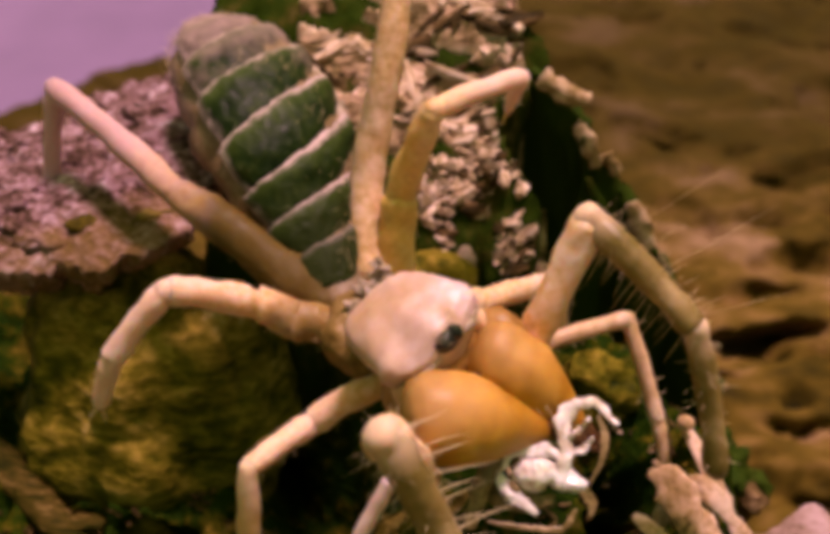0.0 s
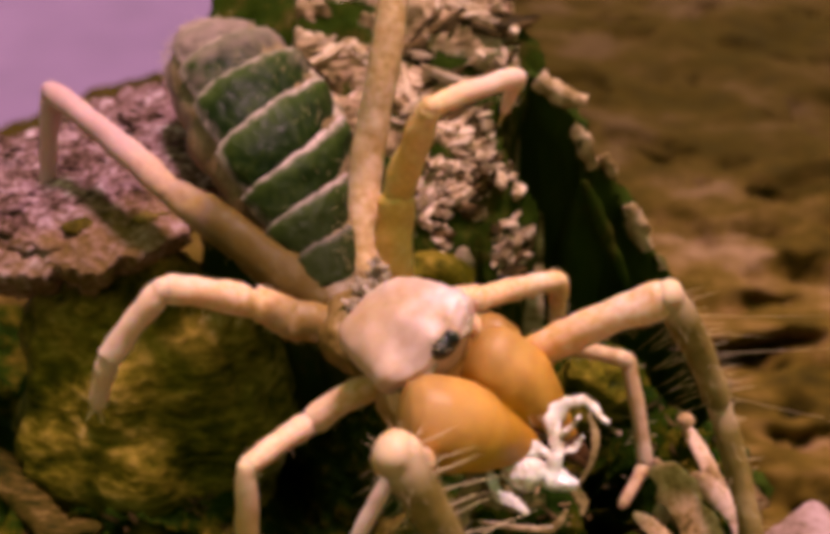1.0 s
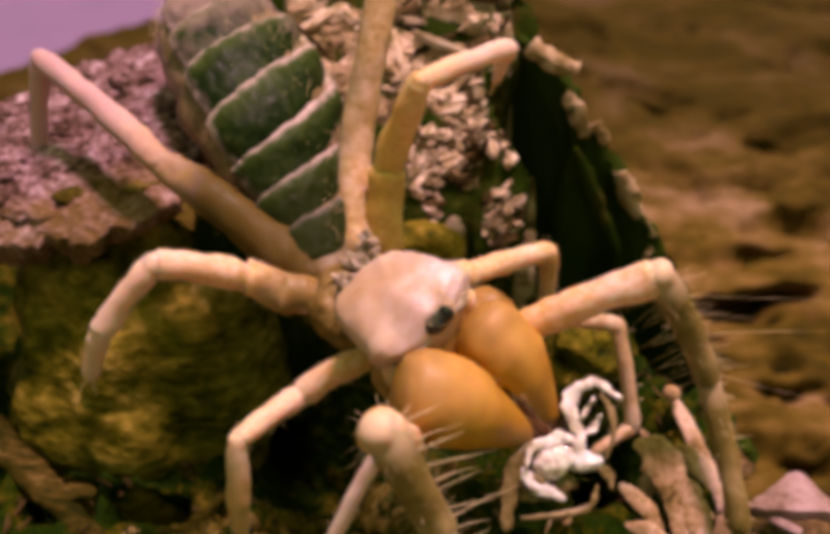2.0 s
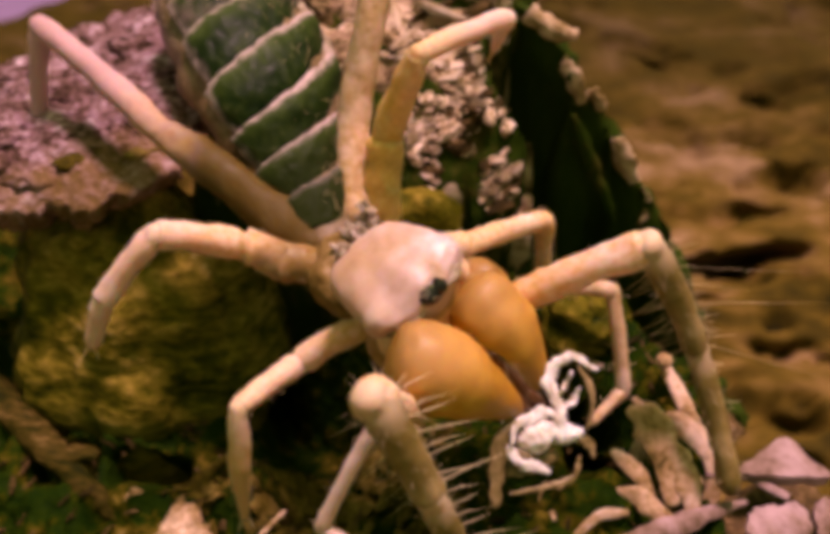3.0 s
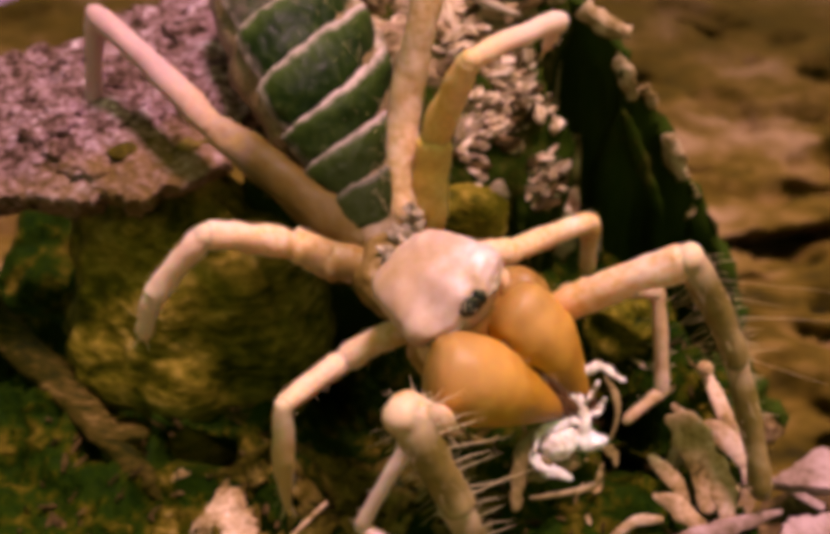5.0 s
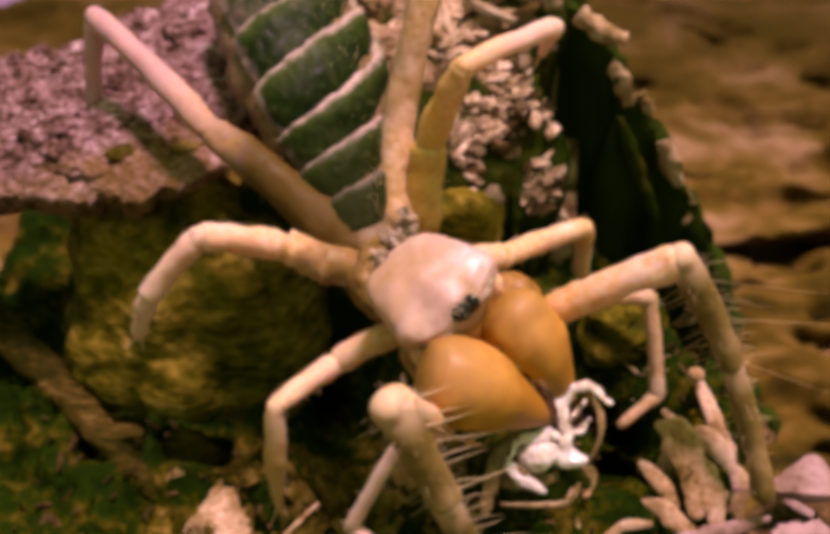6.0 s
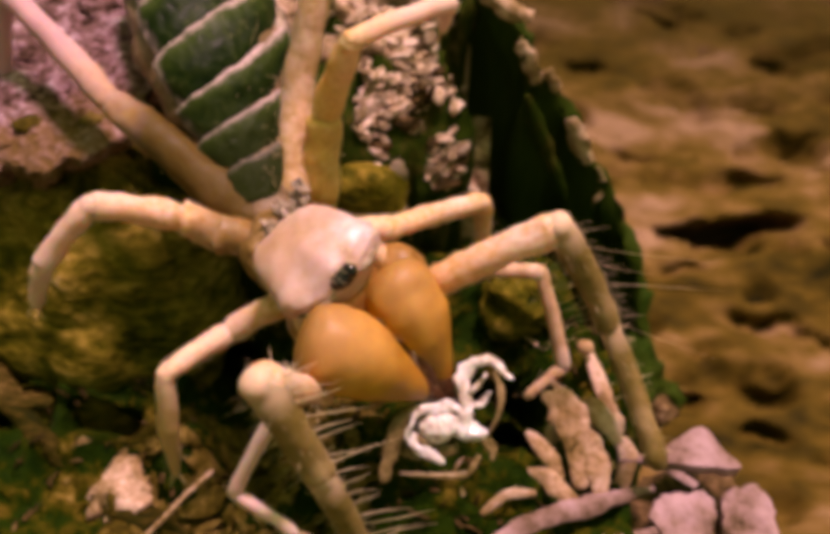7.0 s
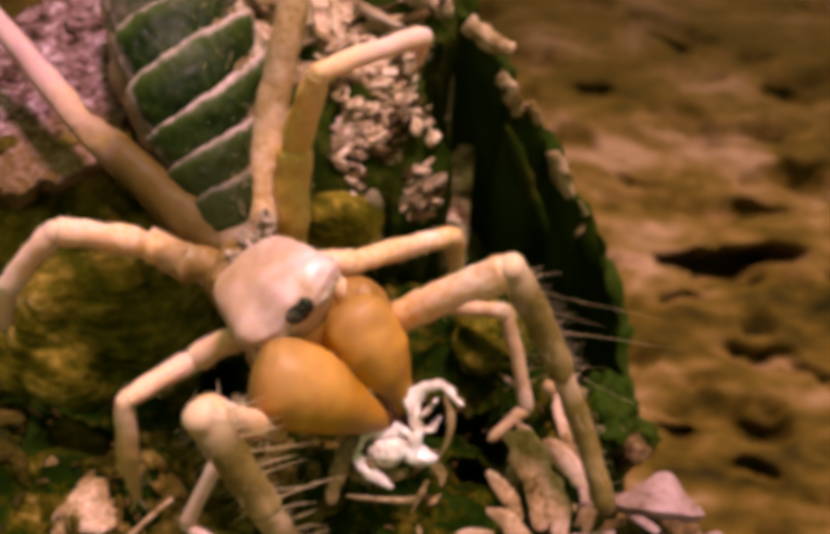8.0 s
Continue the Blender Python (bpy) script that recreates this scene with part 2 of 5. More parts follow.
M_FLAKE = mat("pale_bark_flake", [(0.34, (0.06, 0.042, 0.008)), (0.44, (0.27, 0.17, 0.07)), (0.54, (0.50, 0.33, 0.21)), (0.66, (0.76, 0.56, 0.46))], 420, 2500, (0.55, 0.8), 0.5, 0.0002, spec=0.12)
M_BOULDER = mat("olive_brown_rock", [(0.33, (0.010, 0.017, 0.001)), (0.43, (0.072, 0.064, 0.004)), (0.52, (0.180, 0.132, 0.015)), (0.60, (0.34, 0.225, 0.047)), (0.69, (0.62, 0.44, 0.23))], 190, 1000, (0.6, 0.9), 0.9, 0.001, stretch=(0.8, 0.8, 1.6), mix=0.4, spec=0.05)
M_ROOT = mat("weathered_root", [(0.34, (0.006, 0.008, 0.001)), (0.48, (0.045, 0.026, 0.007)), (0.58, (0.12, 0.068, 0.026)), (0.72, (0.34, 0.21, 0.12))], 260, 1500, (0.6, 0.9), 0.7, 0.0005, spec=0.12)
M_BRANCH = mat("pinkish_bare_wood", [(0.36, (0.006, 0.010, 0.0005)), (0.47, (0.024, 0.022, 0.002)), (0.56, (0.066, 0.044, 0.008)), (0.67, (0.20, 0.125, 0.045))], 240, 1300, (0.6, 0.9), 0.8, 0.0006, stretch=(0.6, 1.4, 1), mix=0.45, spec=0.05)
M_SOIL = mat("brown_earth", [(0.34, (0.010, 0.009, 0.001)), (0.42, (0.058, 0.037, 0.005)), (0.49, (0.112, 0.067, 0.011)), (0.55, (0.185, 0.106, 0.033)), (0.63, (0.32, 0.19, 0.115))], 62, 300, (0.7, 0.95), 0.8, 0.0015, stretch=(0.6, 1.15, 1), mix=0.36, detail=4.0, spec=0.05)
# far earth painted darker, standing in for the fall-off towards the picture's corners
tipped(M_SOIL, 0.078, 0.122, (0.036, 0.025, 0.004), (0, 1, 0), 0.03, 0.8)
# litter whose low stops hold the hollows' dark green shade
M_DEBRIS = mat("shade_green_litter", [(0.36, (0.004, 0.017, 0.0008)), (0.50, (0.011, 0.027, 0.001)), (0.57, (0.050, 0.046, 0.003)), (0.65, (0.14, 0.095, 0.014)), (0.77, (0.38, 0.26, 0.10))], 240, 900, (0.6, 0.9), 1.0, 0.0015, mix=0.45, spec=0.03)
M_SCRAP = mat("pink_dead_plant", [(0.34, (0.10, 0.062, 0.014)), (0.43, (0.34, 0.20, 0.085)), (0.53, (0.55, 0.34, 0.22)), (0.65, (0.80, 0.56, 0.48))], 300, 2200, (0.45, 0.75), 0.4, 0.0002, spec=0.25, sss=0.1)
M_SLAB = mat("pale_pink_stone", [(0.31, (0.016, 0.012, 0.003)), (0.38, (0.13, 0.078, 0.050)), (0.48, (0.27, 0.165, 0.150)), (0.63, (0.46, 0.30, 0.33))], 240, 1200, (0.6, 0.85), 0.6, 0.0005, mix=0.3, spec=0.08)
M_PREY = mat("waxy_white_shell", [(0.33, (0.30, 0.20, 0.13)), (0.41, (0.66, 0.52, 0.46)), (0.50, (0.86, 0.76, 0.74)), (0.64, (0.93, 0.88, 0.88))], 480, 1600, (0.15, 0.4), 0.4, 0.0002, sss=0.2, mix=0.45, spec=0.7)
M_PREY_DARK = mat("tan_insect_shell", [(0.34, (0.07, 0.046, 0.012)), (0.48, (0.20, 0.13, 0.05)), (0.60, (0.36, 0.24, 0.13)), (0.72, (0.60, 0.44, 0.32))], 500, 2400, (0.3, 0.5), 0.3, 0.0002)
M_BACKDROP = mat("pale_lilac_backdrop", [(0.3, (0.16, 0.095, 0.21)), (0.7, (0.25, 0.155, 0.31))], 8, 60, (0.8, 0.95), 0.1, 0.002)


# ---------------------------------------------------------------- builders (millimetres)
def V(*p):
    return Vector(p)


def mesh_of(name, bm, material, smooth=True):
    bmesh.ops.recalc_face_normals(bm, faces=bm.faces)
    me = bpy.data.meshes.new(name)
    bm.to_mesh(me)
    bm.free()
    me.transform(Matrix.Scale(MM, 4))
    if smooth:
        me.shade_smooth()
    me.materials.append(material)
    return me


def part(name, bm, material, parent, label="", at=None, smooth=True):
    """One mesh object under a thing or a part, its own origin at the pose 'at' in its parent's space."""
    ob = new(name, mesh_of(name, bm, material, smooth))
    ob.parent = parent
    if at is not None:
        ob.matrix_basis = at
    return tagged(ob, label)


def thing(name, bm, material, label, category, at=None, kind="", group="", smooth=True):
    ob = new(name, mesh_of(name, bm, material, smooth))
    if at is not None:
        ob.matrix_basis = at
    return tagged(ob, label, category, group, kind)


def fbm(p, size, octaves=4, seed=0.0):
    return noise.fractal((Vector(p) + V(seed, seed * 1.7, -seed)) / size, 1.0, 2.0, octaves)


def spline(points, radii, steps):
    """Catmull-Rom through points, with the radii carried along."""
    out = []
    n = len(points)
    for i in range(n - 1):
        p = [points[max(0, min(n - 1, i + k))] for k in (-1, 0, 1, 2)]
        r = [radii[max(0, min(n - 1, i + k))] for k in (-1, 0, 1, 2)]
        for s in range(steps):
            t = s / steps
            c = (-0.5 * t + t * t - 0.5 * t ** 3, 1 - 2.5 * t * t + 1.5 * t ** 3, 0.5 * t + 2 * t * t - 1.5 * t ** 3, -0.5 * t * t + 0.5 * t ** 3)
            out.append((sum((q * k for q, k in zip(p, c)), Vector()), max(0.02, sum(q * k for q, k in zip(r, c)))))
    out.append((points[-1], radii[-1]))
    return out


def tube(bm, points, radii, sides=14, steps=5, flat=1.0, up=(0, 0, 1), rough=0.0, size=2.0, seed=0.0, round_ends=True, cap=1.0):
    """A swept round body with rounded ends. flat: the thickness along 'up' over the width."""
    line = spline([Vector(p) for p in points], list(radii), steps)
    if round_ends:
        (p0, r0), (p1, r1) = line[0], line[-1]
        d0, d1 = (p0 - line[1][0]).normalized(), (p1 - line[-2][0]).normalized()
        a = [(p0 + d0 * r0 * cap * math.sin(k), r0 * math.cos(k)) for k in (1.5, 1.2, 0.8, 0.4)]
        b = [(p1 + d1 * r1 * math.sin(k), r1 * math.cos(k)) for k in (0.4, 0.8, 1.2, 1.5)]
        line = a + line + b
    rings = []
    for i, (p, r) in enumerate(line):
        d = (line[min(i + 1, len(line) - 1)][0] - line[max(i - 1, 0)][0]).normalized()
        u = Vector(up) - d * d.dot(Vector(up))
        u = u.normalized() if u.length > 1e-3 else d.orthogonal().normalized()
        s = d.cross(u)
        ring = []
        for k in range(sides):
            a = 2 * math.pi * k / sides
            q = p + s * (r * math.cos(a)) + u * (r * flat * math.sin(a))
            if rough:
                q += (q - p) * rough * fbm(q, size, 3, seed)
            ring.append(bm.verts.new(q))
        rings.append(ring)
    for a, b in zip(rings, rings[1:]):
        for k in range(sides):
            bm.faces.new((a[k], a[(k + 1) % sides], b[(k + 1) % sides], b[k]))
    bm.faces.new(rings[0][::-1])
    bm.faces.new(rings[-1])
    return bm


def bristle(bm, root, tip, r=0.045, bend=0.0):
    """One stiff hair: a thin bent three-sided cone."""
    root, tip = Vector(root), Vector(tip)
    d = (tip - root)
    s = d.orthogonal().normalized()
    t = d.normalized().cross(s)
    mid = (root + tip) / 2 + V(0, 0, -bend * d.length)
    low = []
    for c, w in ((root, r), (mid, r * 0.75)):
        low.append([bm.verts.new(c + (s * math.cos(a) + t * math.sin(a)) * w) for a in (0, 2.1, 4.2)])
    top = bm.verts.new(tip)
    for k in range(3):
        bm.faces.new((low[0][k], low[0][(k + 1) % 3], low[1][(k + 1) % 3], low[1][k]))
        bm.faces.new((low[1][k], low[1][(k + 1) % 3], top))
    return bm


def bristles(a, b, radius, n, length, toward=None, seed=1, spread=0.7, r=0.045):
    """Hairs along the segment a-b, leaning towards a direction if one is given."""
    rnd = random.Random(seed)
    a, b = Vector(a), Vector(b)
    axis = (b - a).normalized()
    bm = bmesh.new()
    even = toward is not None and length > 2.0
    for k in range(n):
        p = a.lerp(b, (k + 0.5 + rnd.uniform(-0.3, 0.3)) / n if even else rnd.uniform(0.03, 0.97))
        q = V(rnd.gauss(0, 1), rnd.gauss(0, 1), rnd.gauss(0, 1))
        if toward is not None:
            q = Vector(toward) + q.normalized() * spread * (0.5 if even else 1.0)
        q = (q - axis * axis.dot(q)).normalized()
        tip = (q + axis * (rnd.uniform(0.1, 0.35) if even else rnd.uniform(-0.1, 0.55))).normalized()
        bristle(bm, p + q * radius * 0.9, p + q * radius * 0.9 + tip * length * rnd.uniform(0.5, 1.15), r * rnd.uniform(0.7, 1.2), rnd.uniform(-0.05, 0.12))
    return bm


def blob(bm, c, r, rough=0.2, size=4.0, seed=0.0, u=24, v=16, power=1.0, squash=None):
    """A lumpy closed body about c with half-sizes r."""
    vs = []
    c, r = Vector(c), Vector(r)
    for j in range(v + 1):
        th = math.pi * j / v
        row = []
        for i in range(u if 0 < j < v else 1):
            ph = 2 * math.pi * i / u
            d = V(math.sin(th) * math.cos(ph), math.sin(th) * math.sin(ph), math.cos(th))
            e = V(*(math.copysign(abs(k) ** power, k) for k in d))
            q = V(e.x * r.x, e.y * r.y, e.z * r.z)
            q *= 1 + rough * fbm(c + q, size, 4, seed)
            row.append(bm.verts.new(c + q))
        vs.append(row)
    for a, b in zip(vs, vs[1:]):
        for i in range(u):
            if len(a) == 1:
                bm.faces.new((a[0], b[i], b[(i + 1) % u]))
            elif len(b) == 1:
                bm.faces.new((a[i], b[0], a[(i + 1) % u]))
            else:
                bm.faces.new((a[i], b[i], b[(i + 1) % u], a[(i + 1) % u]))
    return bm


def slab(outline, top, thick, rings=24, around=120, edge=0.8, undercut=0.15, rough=1.0, size=6.0, seed=0.0):
    """A broken plate: top(x, y) over the outline, a ragged edge, walls that go down by 'thick'."""
    pts = [Vector((x, y, 0)) for x, y in outline]
    n = len(pts)
    line = [p for p, _ in spline(pts + [pts[0]], [1] * (n + 1), 8)][:-1]
    m = len(line)
    loop = []
    for k in range(around):
        f = k * m / around
        p = line[int(f) % m].lerp(line[(int(f) + 1) % m], f - int(f))
        loop.append(p + V(fbm(p, size * 0.6, 4, seed + 5), fbm(p, size * 0.6, 4, seed + 9), 0) * edge)
    c = sum(loop, Vector()) / around
    bm = bmesh.new()
    rows = []
    mid = bm.verts.new(V(c.x, c.y, top(c.x, c.y) + rough * fbm((c.x, c.y, 0), size, 5, seed)))
    for i in range(1, rings + 1):
        s = (i / rings) ** 0.8
        row = []
        for p in loop:
            q = c.lerp(p, s)
            z = top(q.x, q.y) + rough * fbm((q.x, q.y, 0), size, 5, seed)
            row.append(bm.verts.new(V(q.x, q.y, z)))
        rows.append(row)
    last = rows[-1]
    for d in (0.06, 0.25, 0.5, 0.75, 1.0):
        row = []
        for k, p in enumerate(loop):
            b = last[k].co
            q = p.lerp(c, undercut * d * d - 0.012 * math.sin(d * 9)) 
            w = V(q.x, q.y, b.z - thick * d)
            w += V(fbm(w, size * 0.5, 3, seed + 2), fbm(w, size * 0.5, 3, seed + 3), 0) * edge * 0.8
            row.append(bm.verts.new(w))
        rows.append(row)
    for k in range(around):
        bm.faces.new((mid, rows[0][k], rows[0][(k + 1) % around]))
    for a, b in zip(rows, rows[1:]):
        for k in range(around):
            bm.faces.new((a[k], b[k], b[(k + 1) % around], a[(k + 1) % around]))
    bm.faces.new(rows[-1])
    return bm


def sheet(x0, x1, y0, y1, step, height):
    """A height field with a skirt."""
    nx, ny = int((x1 - x0) / step) + 1, int((y1 - y0) / step) + 1
    bm = bmesh.new()
    g = [[bm.verts.new(V(x0 + i * step, y0 + j * step, height(x0 + i * step, y0 + j * step))) for i in range(nx)] for j in range(ny)]
    for a, b in zip(g, g[1:]):
        for i in range(nx - 1):
            bm.faces.new((a[i], a[i + 1], b[i + 1], b[i]))
    return bm


def flake(bm, c, length, width, turn, curl, rnd, thick=0.12):
    """A small bent splinter plate with thickness."""
    rows = []
    n = 5
    for i in range(n):
        s = i / (n - 1) - 0.5
        w = width * (1 - (2 * s) ** 2 * 0.6) * rnd.uniform(0.8, 1.2)
        p = V(s * length, 0, curl * length * (s * s - 0.1))
        rows.append([bm.verts.new(Vector(c) + turn @ (p + V(0, k * w / 2, h * thick / 2))) for k, h in ((-1, 1), (1, 1), (1, -1), (-1, -1))])
    for a, b in zip(rows, rows[1:]):
        for k in range(4):
            bm.faces.new((a[k], a[(k + 1) % 4], b[(k + 1) % 4], b[k]))
    bm.faces.new(rows[0][::-1])
    bm.faces.new(rows[-1])
    return bm


def chip(rnd):
    """One broken angular chip, about 2 mm long: an uneven polygon with thickness, a worn upper edge and a slight bend."""
    n = rnd.randrange(6, 9)
    bm = bmesh.new()
    rim = []
    for k in range(n):
        a = 2 * math.pi * (k + rnd.uniform(-0.3, 0.3)) / n
        rim.append(V(1.05 * math.cos(a), 0.75 * math.sin(a), 0) * rnd.uniform(0.7, 1.15))
    bend = rnd.uniform(-0.25, 0.15)
    rings = []
    for f, z in ((0.95, -0.35), (1.0, 0.0), (0.82, 0.16), (0.4, 0.2)):
        rings.append([bm.verts.new(p * f + V(0, 0, z + bend * (p.x * f) ** 2 + rnd.uniform(-0.07, 0.07))) for p in rim])
    for a, b in zip(rings, rings[1:]):
        for k in range(n):
            bm.faces.new((a[k], a[(k + 1) % n], b[(k + 1) % n], b[k]))
    bm.faces.new(rings[0][::-1])
    bm.faces.new(rings[-1])
    return bm


def crumple(bm, points, widths, up=(0, -0.7, 0.7), amp=0.5, size=1.2, seed=0.0, thick=0.22, across=9, steps=7):
    """A torn, crumpled ribbon with thickness along a line."""
    line = spline([Vector(p) for p in points], list(widths), steps)
    front, back = [], []
    for i, (p, w) in enumerate(line):
        d = (line[min(i + 1, len(line) - 1)][0] - line[max(i - 1, 0)][0]).normalized()
        n = Vector(up) - d * d.dot(Vector(up))
        n = n.normalized() if n.length > 1e-3 else d.orthogonal().normalized()
        s = d.cross(n)
        a, b = [], []
        for k in range(across):
            f = 2 * k / (across - 1) - 1
            edge = 1 + 0.45 * fbm(p + s * f, 0.8, 3, seed + 4)
            q = p + s * (w * f * edge) - n * (0.35 * w * f * f)
            q += n * amp * fbm(q, size, 4, seed) + d * 0.3 * amp * fbm(q, size, 3, seed + 8)
            a.append(bm.verts.new(q))
            b.append(bm.verts.new(q - n * thick * (1 - 0.8 * abs(f))))
        front.append(a)
        back.append(b)
    for g, flip in ((front, False), (back, True)):
        for a, b in zip(g, g[1:]):
            for k in range(across - 1):
                q = (a[k], a[k + 1], b[k + 1], b[k])
                bm.faces.new(q[::-1] if flip else q)
    for k in (0, across - 1):
        for i in range(len(front) - 1):
            bm.faces.new((front[i][k], front[i + 1][k], back[i + 1][k], back[i][k]))
    for i in (0, len(front) - 1):
        for k in range(across - 1):
            bm.faces.new((front[i][k], front[i][k + 1], back[i][k + 1], back[i][k]))
    return bm


def ease(a, b, x):
    t = max(0.0, min(1.0, (x - a) / (b - a)))
    return t * t * (3 - 2 * t)


def turn_of(rnd, tilt=0.6):
    return Euler((rnd.gauss(0, tilt), rnd.gauss(0, tilt), rnd.uniform(0, 6.28))).to_matrix()


# ---------------------------------------------------------------- the setting
def build_setting():
    bm = bmesh.new()
    for x, y in ((-60000, -60000), (60000, -60000), (60000, 60000), (-60000, 60000)):
        bm.verts.new(V(x, y, -152))
    bm.faces.new(bm.verts[:])
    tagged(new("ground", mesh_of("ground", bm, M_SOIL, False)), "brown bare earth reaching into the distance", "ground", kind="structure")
    # added slab that stands in for the bright blurred background past the bank
    bm = slab([(-900, 170), (-300, 130), (-60, 150), (80, 190), (160, 420), (40, 1100), (-500, 1400), (-1000, 900)], lambda x, y: -112, 39.5, 20, 120, 18, 0.02, 6, 240, 4.0)
    thing("lilac_backdrop", bm, M_BACKDROP, "broad smooth pale lilac backdrop beyond the earth bank", "rock")

    pits = [(53.3, 67.2, 5.0, 1.3, 4), (51.2, 39.2, 4.5, 1.5, 5), (50.5, 29.4, 2.8, 1.3, 4), (40.1, 26.4, 3.2, 1.6, 5), (49.4, 21.5, 3.1, 1.3, 5), (29.5, 91, 3.9, 1.8, 4),
            (43.5, 106, 7, 2.0, 4), (61.4, 93.6, 5, 2.2, 4), (62, 76.4, 3.8, 2.4, 4), (57, 36.5, 4, 1.0, 3), (36, 70, 4, 1.4, 2.5), (41, 47, 3.5, 1.1, 2.5), (66, 52, 5, 1.6, 3)]

    def dig(x, y):   # cracks and holes in the earth
        d = 14.0 * math.exp(-abs((x - 48.6) / 9.5) ** 6 - abs((y - 56.2 - 0.14 * (x - 49) - 0.3 * math.sin(x * 0.6)) / 1.5) ** 6)
        for px, py, w, h, deep in pits:
            if abs(x - px) < 2 * w and abs(y - py) < 4 * h:
                d += 0.72 * deep * math.exp(-abs((x - px) / w) ** 3 - abs((y - py - 0.7 * math.sin(x * 0.7 + px) - 0.12 * (px - x)) / h) ** 2.5) * (1 + 0.5 * fbm((x, y, 0), 2.0, 2, 3.0))
        return d

    def bank(x, y):
        z = -52 + 0.05 * (y - 60) + 2.6 * fbm((x * 0.7, y, 0), 26, 3, 3.1)
        pit = fbm((x * 0.5, y * 1.1, 0), 7, 3, 8.7)
        z -= 2.5 * ease(0.26, 0.5, pit)
        z += 1.0 * fbm((x * 0.8, y, 0), 6, 3, 1.2)
        z -= dig(x, y)
        return z - 90 * ease(0, 14, (y - 160) - 0.80 * (x + 14) if x < 0 else y - 171)

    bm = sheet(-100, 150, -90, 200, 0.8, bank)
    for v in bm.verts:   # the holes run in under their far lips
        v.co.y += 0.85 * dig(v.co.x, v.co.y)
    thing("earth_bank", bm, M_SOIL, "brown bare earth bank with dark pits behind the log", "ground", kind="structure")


def hollow(x, y):
    return sum(9 * math.exp(-((x - px) / w) ** 4 - ((y - py) / 1.8) ** 4) for px, py, w in
               ((-28.4, -5.4, 2.4), (-21.2, -6.4, 3.0), (-14, 4, 4), (12.4, -5.0, 2.6), (14.6, -8.4, 2.0), (14.6, -12.6, 2.2)))


def litter(x, y):
    a = ease(-8, 6, x)
    z = -19 + 9 * a
    z -= 0.12 * max(0, -18 - y) * 2
    z -= 9 * math.exp(-((x + 8) / 6) ** 2 - ((y - 0) / 5) ** 2)
    z -= 7 * math.exp(-((x - 3) / 5) ** 2 - ((y + 3) / 5) ** 2)
    z -= 6 * math.exp(-((x - 13) / 4) ** 2 - ((y + 4) / 5) ** 2)
    z -= hollow(x, y)
    z += 3.6 * fbm((x, y, 0), 6, 5, 2.2) + 1.5 * abs(fbm((x, y, 0), 2.2, 3, 4.2))
    z -= 6 * ease(6, 12, y)
    return z - 42 * ease(23, 31, x + 0.35 * max(0, y + 6) + 2 * fbm((x, y, 0), 8, 3, 6.0)) - 30 * ease(46, 58, -x)


def ledge_top(x, y):
    return 3.5 - 0.08 * max(0, -20 - x) - 0.36 * max(0, 9 - y) * ease(16, 24, -x) - 0.12 * max(0, 9 - y)


def log_top(x, y):
    z = -2 + 1.15 * max(0, min(y - 9, 4.5)) + 0.55 * max(0, y - 13.5) - 1.2 * max(0, 9 - y)
    return z - 0.2 * max(0, -4 - x)


